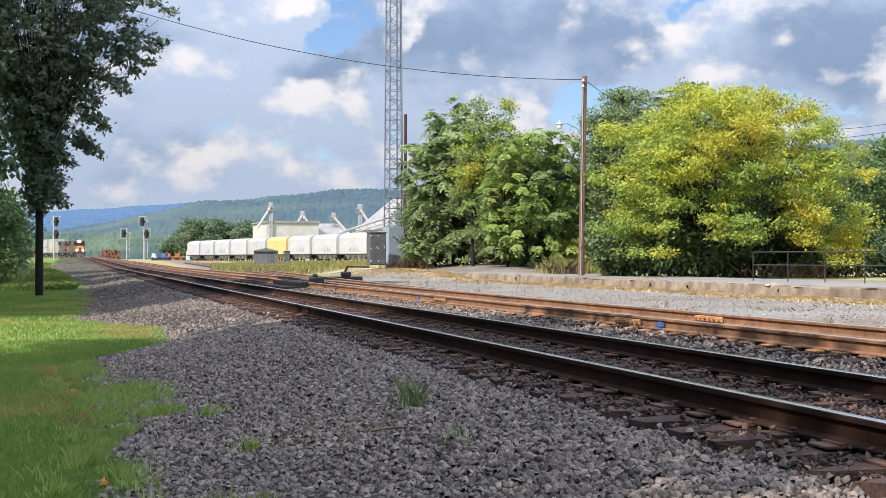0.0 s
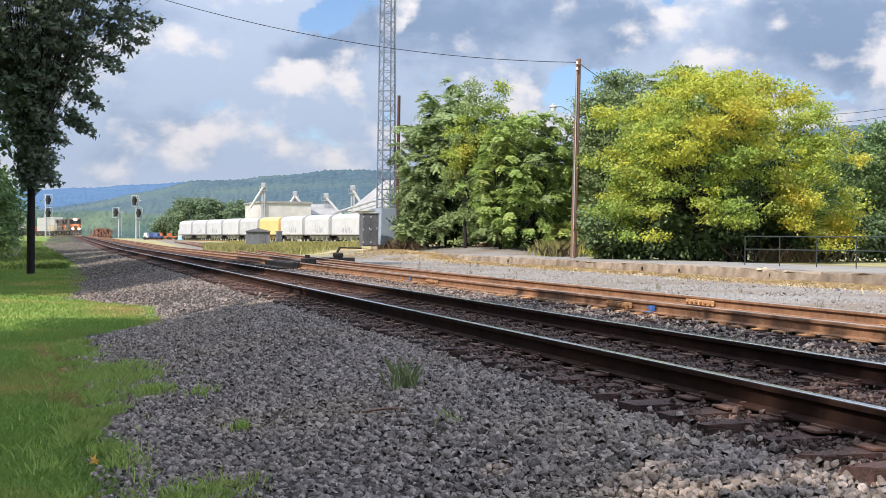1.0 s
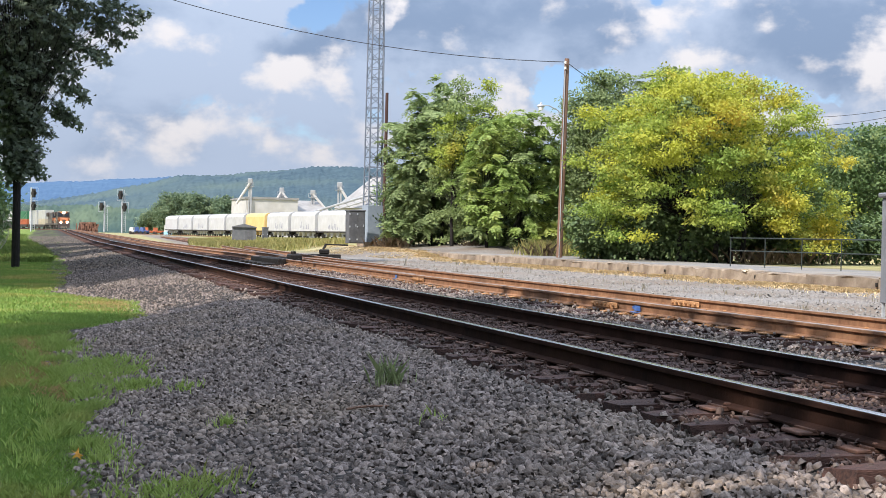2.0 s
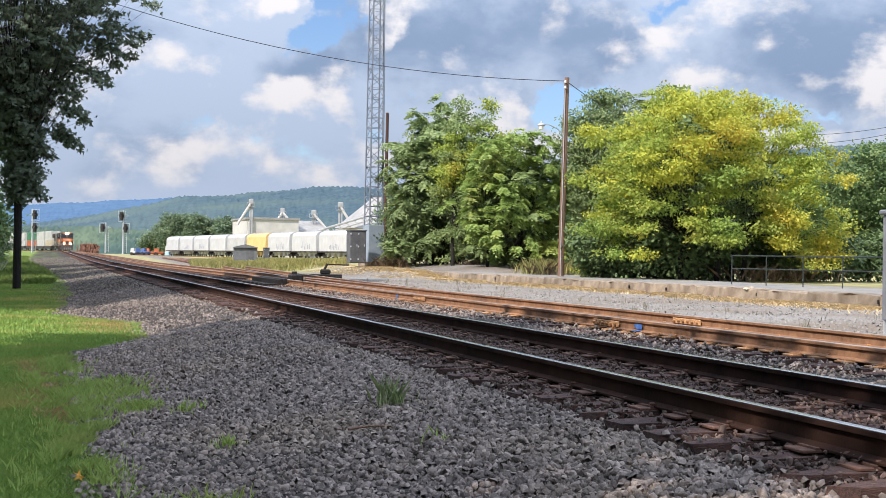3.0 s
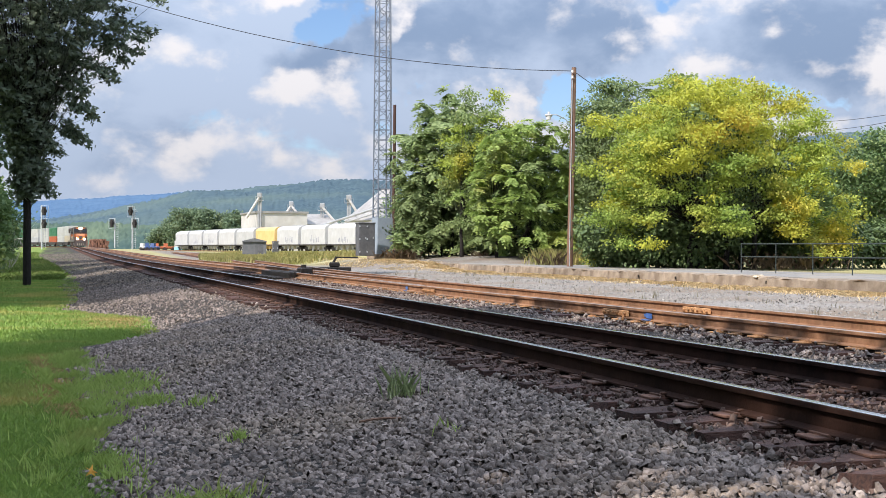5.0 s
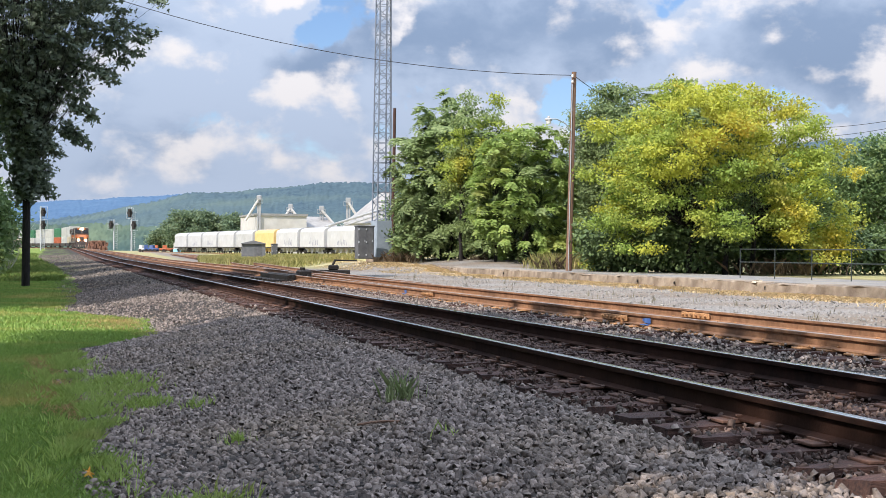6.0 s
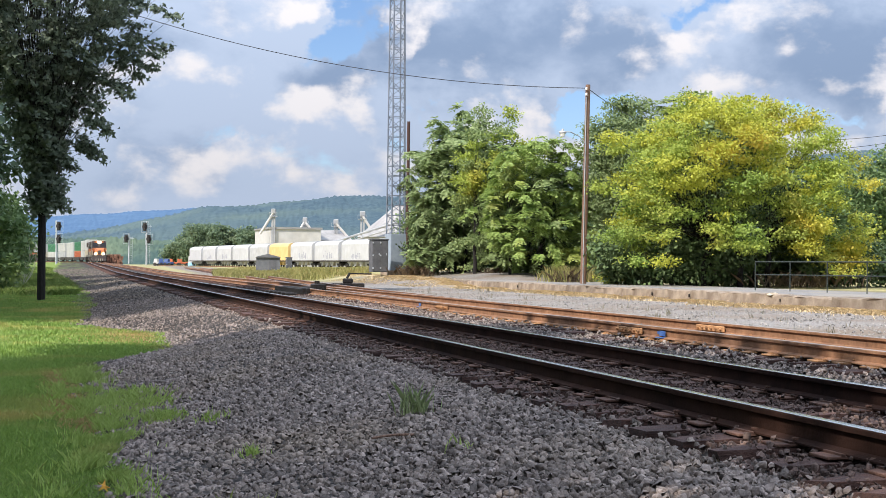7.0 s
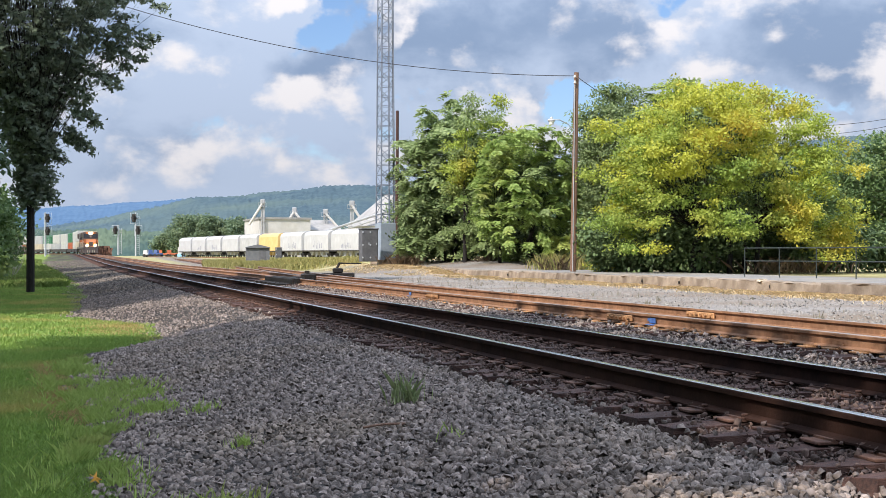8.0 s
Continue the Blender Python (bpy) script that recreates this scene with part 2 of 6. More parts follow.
M["darkbox"] = surface("dark_grey_case", (0.07, 0.075, 0.08), (0.14, 0.14, 0.15), 2, 0.6, bump=0.1)
M["pole"] = surface("weathered_pole_wood", (0.11, 0.062, 0.04), (0.27, 0.16, 0.11), 6, 0.85, bump=0.5, fine=25, stretch=(6, 6, 0.4))
# near-black bark: the shade on trunks and stems is put into the colour
M["bark"] = surface("shade_dark_bark", (0.008, 0.007, 0.007), (0.026, 0.022, 0.02), 9, 0.95, bump=0.8, fine=20, stretch=(3, 3, 0.6))
M["trunk"] = surface("grey_bark", (0.10, 0.085, 0.07), (0.24, 0.21, 0.17), 9, 0.95, bump=0.7, fine=20, stretch=(3, 3, 0.6))
M["wire"] = surface("black_cable", (0.015, 0.015, 0.017), (0.03, 0.03, 0.035), 3, 0.6, bump=0)
M["fence"] = surface("dark_painted_pipe", (0.018, 0.026, 0.024), (0.035, 0.045, 0.04), 5, 0.6, bump=0.1)
M["lamp"] = surface("lamp_housing_grey", (0.35, 0.36, 0.37), (0.5, 0.5, 0.5), 3, 0.5, bump=0)
M["lens"] = surface("lamp_lens_glass", (0.75, 0.75, 0.7), (0.85, 0.85, 0.8), 3, 0.2, bump=0)
M["hop_white"] = surface("white_hopper_paint", (0.41, 0.415, 0.42), (0.52, 0.523, 0.525), 0.8, 0.6, bump=0.05, stain=(0.40, 0.39, 0.37), stain_scale=0.5, stain_amount=0.4)
M["hop_grey"] = surface("grey_hopper_paint", (0.36, 0.37, 0.37), (0.5, 0.5, 0.5), 0.8, 0.6, bump=0.05, stain=(0.3, 0.28, 0.25), stain_scale=0.5, stain_amount=0.4)
M["hop_yellow"] = surface("yellow_hopper_paint", (0.56, 0.38, 0.14), (0.70, 0.50, 0.22), 0.8, 0.6, bump=0.05)
M["graffiti"] = surface("grey_spray_paint", (0.20, 0.21, 0.25), (0.40, 0.40, 0.44), 2, 0.6, bump=0)
M["truck"] = surface("black_truck_steel", (0.02, 0.02, 0.02), (0.07, 0.06, 0.055), 4, 0.7, metal=0.3, bump=0.1)
M["building"] = surface("white_metal_cladding", (0.46, 0.45, 0.43), (0.60, 0.585, 0.555), 0.4, 0.6, bump=0.02, stain=(0.42, 0.38, 0.32), stain_scale=0.25, stain_amount=0.4)
M["roof"] = surface("corrugated_roof", (0.22, 0.215, 0.21), (0.36, 0.35, 0.335), 0.5, 0.6, metal=0.1, bump=0.02)
M["steel"] = surface("grey_leg_steel", (0.30, 0.31, 0.32), (0.46, 0.46, 0.46), 0.8, 0.5, metal=0.4, bump=0)
M["loco"] = surface("orange_locomotive_paint", (0.32, 0.10, 0.035), (0.50, 0.17, 0.06), 1.5, 0.5, bump=0.03, stain=(0.10, 0.05, 0.035), stain_scale=0.8, stain_amount=0.7)
M["loco_dark"] = surface("dark_locomotive_paint", (0.04, 0.03, 0.028), (0.10, 0.075, 0.062), 1.5, 0.45, bump=0.03)
M["loco_glass"] = surface("cab_window_glass", (0.01, 0.012, 0.015), (0.02, 0.022, 0.025), 1, 0.08, bump=0)
for key, c in (("c_white", (0.50, 0.50, 0.48)), ("c_green", (0.05, 0.19, 0.10)), ("c_orange", (0.45, 0.12, 0.05)), ("c_grey", (0.42, 0.43, 0.44)),
               ("c_cream", (0.50, 0.44, 0.33)), ("c_blue", (0.045, 0.09, 0.24)), ("c_yellow", (0.75, 0.45, 0.06))):
    M[key] = surface("box_paint_" + key[2:], tuple(v * 0.82 for v in c), c, 0.7, 0.55, bump=0.03, stain=tuple(v * 0.6 for v in c), stain_scale=0.4, stain_amount=0.4)


def leaf_material(name, dark, light, warm, warm_share=0.15, patch=0.35, trans=0.35, gloss=0.3):
    """Leaves: a colour to each leaf, and warmer patches of the crown."""
    m, nt, b = nodes_of(name)
    L = nt.links.new
    geo = nt.nodes.new("ShaderNodeNewGeometry")
    ramp = nt.nodes.new("ShaderNodeValToRGB")
    ramp.color_ramp.elements[0].color, ramp.color_ramp.elements[1].color = (*dark, 1), (*light, 1)
    L(geo.outputs["Random Per Island"], ramp.inputs[0])
    co = nt.nodes.new("ShaderNodeTexCoord")
    no = nt.nodes.new("ShaderNodeTexNoise")
    no.inputs["Scale"].default_value, no.inputs["Detail"].default_value = patch, 4
    L(co.outputs["Object"], no.inputs["Vector"])
    mr = nt.nodes.new("ShaderNodeMapRange")
    mr.inputs[1].default_value, mr.inputs[2].default_value = 0.62 - warm_share, 0.78 - warm_share * 0.6
    L(no.outputs[0], mr.inputs[0])
    mx = nt.nodes.new("ShaderNodeMix")
    mx.data_type = "RGBA"
    mx.inputs[7].default_value = (*warm, 1)
    L(mr.outputs[0], mx.inputs[0])
    L(ramp.outputs[0], mx.inputs[6])
    L(mx.outputs[2], b.inputs["Base Color"])
    b.inputs["Roughness"].default_value = 0.55
    b.inputs["Specular IOR Level"].default_value = gloss
    tr = nt.nodes.new("ShaderNodeBsdfTranslucent")
    L(mx.outputs[2], tr.inputs[0])
    mix = nt.nodes.new("ShaderNodeMixShader")
    mix.inputs[0].default_value = trans
    L(b.outputs[0], mix.inputs[1])
    L(tr.outputs[0], mix.inputs[2])
    L(mix.outputs[0], nt.nodes["Material Output"].inputs[0])
    return m


M["leaf_dark"] = leaf_material("maple_leaf", (0.05, 0.085, 0.05), (0.10, 0.155, 0.085), (0.15, 0.19, 0.08), 0.02, trans=0.2)
M["leaf_maple"] = leaf_material("shaded_maple_leaf", (0.125, 0.16, 0.115), (0.205, 0.26, 0.18), (0.20, 0.22, 0.12), 0.02, trans=0.38, gloss=0.45)
# darker leaf: the shade inside the crowns is put into its colour
M["leaf_core"] = leaf_material("shade_toned_leaf", (0.07, 0.115, 0.045), (0.15, 0.215, 0.08), (0.09, 0.12, 0.04), 0.02, trans=0.1)
M["leaf_green"] = leaf_material("green_leaf", (0.17, 0.235, 0.09), (0.35, 0.44, 0.19), (0.42, 0.43, 0.12), 0.08, trans=0.42, gloss=0.26)
M["leaf_lime"] = leaf_material("fresh_green_leaf", (0.17, 0.26, 0.05), (0.34, 0.45, 0.10), (0.45, 0.47, 0.10), 0.1, trans=0.42)
M["leaf_tip"] = leaf_material("bright_leaf", (0.22, 0.32, 0.085), (0.41, 0.52, 0.165), (0.52, 0.52, 0.13), 0.08, trans=0.42)
M["leaf_shoot"] = leaf_material("broad_shoot_leaf", (0.14, 0.195, 0.085), (0.29, 0.365, 0.165), (0.24, 0.30, 0.09), 0.04, trans=0.35, gloss=0.26)
M["leaf_shoot_tip"] = leaf_material("young_shoot_leaf", (0.19, 0.265, 0.11), (0.37, 0.46, 0.21), (0.34, 0.40, 0.11), 0.05, trans=0.38, gloss=0.26)
M["leaf_olive"] = leaf_material("yellowing_leaf", (0.27, 0.345, 0.065), (0.46, 0.535, 0.11), (0.52, 0.42, 0.08), 0.08, trans=0.42)
M["leaf_yellow"] = leaf_material("yellow_leaf", (0.385, 0.425, 0.06), (0.56, 0.56, 0.09), (0.58, 0.43, 0.07), 0.08, trans=0.42)
M["leaf_wood"] = leaf_material("woodland_leaf", (0.085, 0.15, 0.055), (0.19, 0.28, 0.115), (0.27, 0.32, 0.11), 0.08)
# far leaves are lightened: haze is put into their colour
M["leaf_far"] = leaf_material("hazed_distant_leaf", (0.10, 0.155, 0.09), (0.20, 0.27, 0.15), (0.24, 0.28, 0.14), 0.08)
M["grass"] = leaf_material("lawn_grass", (0.16, 0.275, 0.055), (0.315, 0.44, 0.11), (0.52, 0.42, 0.15), 0.12, patch=0.5, trans=0.3)
M["tuft"] = leaf_material("ballast_grass", (0.34, 0.47, 0.11), (0.55, 0.68, 0.22), (0.6, 0.55, 0.2), 0.08, trans=0.4)
M["sprig"] = leaf_material("dull_weed_leaf", (0.32, 0.41, 0.18), (0.52, 0.60, 0.30), (0.5, 0.5, 0.25), 0.05, trans=0.3)
M["verge"] = leaf_material("verge_grass", (0.13, 0.21, 0.05), (0.29, 0.38, 0.11), (0.42, 0.38, 0.16), 0.10, patch=0.5, trans=0.3)
M["weed"] = leaf_material("tall_weed", (0.25, 0.26, 0.085), (0.46, 0.43, 0.17), (0.58, 0.45, 0.20), 0.10, patch=0.8, trans=0.3)


def ground_material():
    """Lawn, stone and gravel shift into one another along the plan."""
    m, nt, b = nodes_of("ground")
    L = nt.links.new
    co = nt.nodes.new("ShaderNodeTexCoord")

    def noise_(scale, detail=6):
        t = nt.nodes.new("ShaderNodeTexNoise")
        t.inputs["Scale"].default_value, t.inputs["Detail"].default_value = scale, detail
        L(co.outputs["Object"], t.inputs["Vector"])
        return t.outputs[0]

    def ramp_(f, *stops):
        r = nt.nodes.new("ShaderNodeValToRGB")
        e = r.color_ramp.elements
        e[0].position, e[0].color = stops[0][0], (*stops[0][1], 1)
        e[1].position, e[1].color = stops[-1][0], (*stops[-1][1], 1)
        for p, c in stops[1:-1]:
            e.new(p).color = (*c, 1)
        L(f, r.inputs[0])
        return r.outputs[0]

    vor = nt.nodes.new("ShaderNodeTexVoronoi")
    vor.inputs["Scale"].default_value = 19
    L(co.outputs["Object"], vor.inputs["Vector"])
    bw = nt.nodes.new("ShaderNodeRGBToBW")
    L(vor.outputs["Color"], bw.inputs[0])
    # near-black base: the shade in gaps between loose stones is put into it
    stone = ramp_(bw.outputs[0], (0.1, (0.014, 0.012, 0.011)), (0.9, (0.075, 0.065, 0.058)))
    soil = ramp_(noise_(1.6), (0.35, (0.10, 0.155, 0.03)), (0.7, (0.20, 0.26, 0.055)))
    gravel = ramp_(noise_(24.0, 5), (0.32, (0.15, 0.141, 0.13)), (0.68, (0.34, 0.32, 0.30)))
    worn = nt.nodes.new("ShaderNodeMix")
    worn.data_type = "RGBA"
    worn.inputs[7].default_value = (0.19, 0.145, 0.105, 1)
    L(ramp_(noise_(0.22, 8), (0.40, (0.05, 0.05, 0.05)), (0.62, (0.8, 0.8, 0.8))), worn.inputs[0])
    L(gravel, worn.inputs[6])
    gravel = worn.outputs[2]
    field = ramp_(noise_(0.6), (0.3, (0.20, 0.20, 0.08)), (0.75, (0.44, 0.38, 0.19)))
    straw = ramp_(noise_(7.0), (0.3, (0.30, 0.21, 0.12)), (0.7, (0.62, 0.49, 0.30)))
    col = stone
    for name, c in (("lawn", soil), ("gravel", gravel), ("field", field), ("straw", straw)):
        at = nt.nodes.new("ShaderNodeAttribute")
        at.attribute_name = name
        mx = nt.nodes.new("ShaderNodeMix")
        mx.data_type = "RGBA"
        L(at.outputs["Fac"], mx.inputs[0])
        L(col, mx.inputs[6])
        L(c, mx.inputs[7])
        col = mx.outputs[2]
    L(col, b.inputs["Base Color"])
    b.inputs["Roughness"].default_value = 0.95
    b.inputs["Specular IOR Level"].default_value = 0.2
    bp = nt.nodes.new("ShaderNodeBump")
    bp.inputs["Strength"].default_value, bp.inputs["Distance"].default_value = 0.6, 0.03
    L(vor.outputs["Distance"], bp.inputs["Height"])
    L(bp.outputs[0], b.inputs["Normal"])
    return m


M["ground"] = ground_material()


# ---- mesh helpers ----
def mesh_from(name, verts, faces, mat, smooth_=False):
    me = bpy.data.meshes.new(name)
    v = np.asarray(verts, dtype=np.float32).reshape(-1, 3)
    f = np.asarray(faces, dtype=np.int32)
    k = f.shape[1]
    me.vertices.add(len(v))
    me.vertices.foreach_set("co", v.ravel())
    me.loops.add(f.size)
    me.loops.foreach_set("vertex_index", f.ravel())
    me.polygons.add(len(f))
    me.polygons.foreach_set("loop_start", np.arange(0, f.size, k, dtype=np.int32))
    me.update(calc_edges=True)
    me.materials.append(mat)
    if smooth_:
        me.polygons.foreach_set("use_smooth", np.ones(len(f), dtype=bool))
    return me


def part(name, bm, material, parent=None, label="", at=None, smooth_=False):
    """Links a bmesh as one mesh object under a thing or a part."""
    me = bpy.data.meshes.new(name)
    if smooth_:
        for f in bm.faces:
            f.smooth = True
    bm.to_mesh(me)
    bm.free()
    me.materials.append(material)
    return link(name, me, parent, label, at)


def link(name, me, parent=None, label="", at=None):
    ob = new(name, me)
    if parent is not None:
        ob.parent = parent
    if at is not None:
        ob.matrix_basis = at
    if label:
        tagged(ob, label)
    return ob


def empty(name, m, label, category, group="", kind=""):
    ob = new(name)
    ob.empty_display_size = 0.2
    ob.matrix_basis = m
    return tagged(ob, label, category, group, kind)


def box(bm, x0, x1, y0, y1, z0, z1, bevel=0.0, m=None):
    r = bmesh.ops.create_cube(bm, size=1)
    vs = r["verts"]
    bmesh.ops.scale(bm, vec=(x1 - x0, y1 - y0, z1 - z0), verts=vs)
    bmesh.ops.translate(bm, vec=((x0 + x1) / 2, (y0 + y1) / 2, (z0 + z1) / 2), verts=vs)
    if bevel:
        es = list({e for v in vs for e in v.link_edges})
        vs = [v for v in bmesh.ops.bevel(bm, geom=es, offset=bevel, segments=1, affect="EDGES")["verts"]] or vs
    if m is not None:
        bmesh.ops.transform(bm, matrix=m, verts=[v for v in vs if v.is_valid])
    return bm


def rod(bm, a, b, r, r2=None, seg=8):
    a, b = Vector(a), Vector(b)
    d = b - a
    m = Matrix.Translation((a + b) / 2) @ d.to_track_quat("Z", "Y").to_matrix().to_4x4()
    bmesh.ops.create_cone(bm, cap_ends=True, segments=seg, radius1=r, radius2=r if r2 is None else r2, depth=d.length, matrix=m)
    return bm


def prism(bm, outline, x0, x1):
    """An outline in (y, z), drawn out along x."""
    a = [bm.verts.new((x0, y, z)) for y, z in outline]
    b = [bm.verts.new((x1, y, z)) for y, z in outline]
    n = len(outline)
    bm.faces.new(a[::-1])
    bm.faces.new(b)
    for i in range(n):
        bm.faces.new((a[i], a[(i + 1) % n], b[(i + 1) % n], b[i]))
    bmesh.ops.recalc_face_normals(bm, faces=bm.faces[:])
    return bm


def loft(bm, outline, path):
    """An outline in (across, up) carried along a path of (x, y, z); closed at both ends."""
    rings = []
    for i, p in enumerate(path):
        a, b = Vector(path[max(0, i - 1)]), Vector(path[min(len(path) - 1, i + 1)])
        d = (b - a).normalized()
        side = Vector((d.y, -d.x, 0)).normalized()
        rings.append([bm.verts.new(Vector(p) + side * u + Vector((0, 0, v))) for u, v in outline])
    n = len(outline)
    for r, s in zip(rings, rings[1:]):
        for i in range(n):
            bm.faces.new((r[i], r[(i + 1) % n], s[(i + 1) % n], s[i]))
    bm.faces.new(rings[0][::-1])
    bm.faces.new(rings[-1])
    bmesh.ops.recalc_face_normals(bm, faces=bm.faces[:])
    return bm


# ---- ground ----
def build_ground():
    def steps(*spans):
        out = []
        for a, b, s in spans:
            out += list(np.arange(a, b, s))
        return out

    xs = steps((-3500, -400, 500), (-400, -60, 40), (-60, -12, 6), (-12, -2, 1), (-2, 11, 0.2), (11, 26, 0.5), (26, 60, 4), (60, 400, 30), (400, 3600, 400))
    ys = steps((-600, -60, 90), (-60, -4, 7), (-4, 34, 0.4), (34, 80, 1.0), (80, 140, 2.5), (140, 400, 12), (400, 1000, 60), (1000, 4200, 400))
    verts, lawn, gravel, field, straw = [], [], [], [], []
    for y in ys:
        for x in xs:
            z = ground_z(x, min(y, 700))
            verts.append((x, y, z + 0.012 * noise.noise((x * 2, y * 2, 0)) + 0.03 * noise.noise((x * 0.5, y * 0.5, 4))))
            e = edge_of_grass(y)
            wob = 0.5 * noise.noise((x * 1.3, y * 0.8, 9))
            patch = smooth(0.0, 0.35, noise.noise((x * 0.5, y * 0.09, 31)) + 0.25) * (1 - smooth(1.5, 3.4, x)) * smooth(55, 75, y)
            lawn.append(max(0.3 * patch, 1 - smooth(-0.3, 0.3, x - e + wob)))
            gravel.append(smooth(10.0, 11.5, x + wob) * (1 - smooth(27, 30, x)) * (1 - 0.2 * smooth(55, 85, y)))
            f = smooth(27, 30, x)
            lead = yard_x(min(y, 340))
            f = max(f, smooth(lead + 1.6, lead + 4.5, x + wob * 2) * smooth(76, 95, y + wob * 8))
            foot = smooth(17.9, 19.3, x + wob * 1.5) * (1 - smooth(19.9, 20.2, x)) * smooth(8, 20, y) * (1 - smooth(100, 110, y))
            yy = min(y, 700)
            f = max(f, 0.85 * smooth(2.2, 4.2, x - train_x(yy) + wob) * smooth(2.0, 4.0, lead - x + wob) * smooth(120, 170, y))
            straw.append(0.9 * foot)
            field.append(max(f, smooth(380, 500, y)))
    nx = len(xs)
    faces = [(j * nx + i, j * nx + i + 1, (j + 1) * nx + i + 1, (j + 1) * nx + i) for j in range(len(ys) - 1) for i in range(nx - 1)]
    me = mesh_from("ground", verts, faces, M["ground"], True)
    for name, vals in (("lawn", lawn), ("gravel", gravel), ("field", field), ("straw", straw)):
        me.attributes.new(name, "FLOAT", "POINT").data.foreach_set("value", np.array(vals, dtype=np.float32))
    tagged(link("ground", me), "ground of stone ballast, shaded lawn and pale gravel", "ground", kind="structure")


build_ground()


# ---- tracks ----
RAIL_OUT = [(-0.066, -0.158), (0.066, -0.158), (0.066, -0.147), (0.0085, -0.128), (0.0085, -0.044), (0.036, -0.034), (0.037, -0.009), (0.034, -0.002), (-0.034, -0.002),
            (-0.037, -0.009), (-0.036, -0.034), (-0.0085, -0.044), (-0.0085, -0.128), (-0.066, -0.147)]
HEAD_OUT = [(-0.034, -0.003), (0.034, -0.003), (0.032, 0.0005), (0.024, 0.002), (-0.024, 0.002), (-0.032, 0.0005)]


def rail_under(track, path, body, head):
    r = part("rail", loft(bmesh.new(), RAIL_OUT, path), body, track)
    part("rail_head", loft(bmesh.new(), HEAD_OUT, path), head, r, "worn shiny running surface")
    return r


def tie_mesh(seed, length=2.6):
    rnd = random.Random(seed)
    bm = bmesh.new()
    box(bm, -length / 2, length / 2, -0.115, 0.115, -0.18, 0)
    bmesh.ops.subdivide_edges(bm, edges=[e for e in bm.edges if abs(e.verts[0].co.x - e.verts[1].co.x) > 1], cuts=6)
    for v in bm.verts:
        end = abs(v.co.x) > length / 2 - 0.05
        v.co += Vector((rnd.uniform(-0.05, 0.05) if end else 0, rnd.uniform(-0.016, 0.016), rnd.uniform(-0.035, 0.0) if end else rnd.uniform(-0.014, 0.004)))
    me = bpy.data.meshes.new("tie")
    bm.to_mesh(me)
    bm.free()
    me.materials.append(M["tie"])
    return me


def plate_mesh(mat):
    bm = bmesh.new()
    box(bm, -0.18, 0.18, -0.10, 0.10, 0.0, 0.018, 0.004)
    for sx in (-1, 1):
        box(bm, sx * 0.085 - 0.012, sx * 0.085 + 0.012, -0.10, 0.10, 0.018, 0.03)
    me = bpy.data.meshes.new("tie_plate")
    bm.to_mesh(me)
    bm.free()
    me.materials.append(mat)
    return me


def spike_mesh(mat):
    bm = bmesh.new()
    box(bm, -0.009, 0.009, -0.009, 0.009, -0.02, 0.035)
    box(bm, -0.026, 0.014, -0.016, 0.016, 0.035, 0.052, 0.005)
    me = bpy.data.meshes.new("spike")
    bm.to_mesh(me)
    bm.free()
    me.materials.append(mat)
    return me


TIES = [tie_mesh(i) for i in range(6)]
PLATE, SPIKE = plate_mesh(M["plate"]), spike_mesh(M["plate"])
PLATE_DARK, SPIKE_DARK = plate_mesh(M["plate_dark"]), spike_mesh(M["plate_dark"])


def line_path(fx, y0, y1, step):
    n = max(2, int((y1 - y0) / step))
    return [(fx(y0 + (y1 - y0) * i / n), y0 + (y1 - y0) * i / n, line_z(fx(y0 + (y1 - y0) * i / n), y0 + (y1 - y0) * i / n)) for i in range(n + 1)]


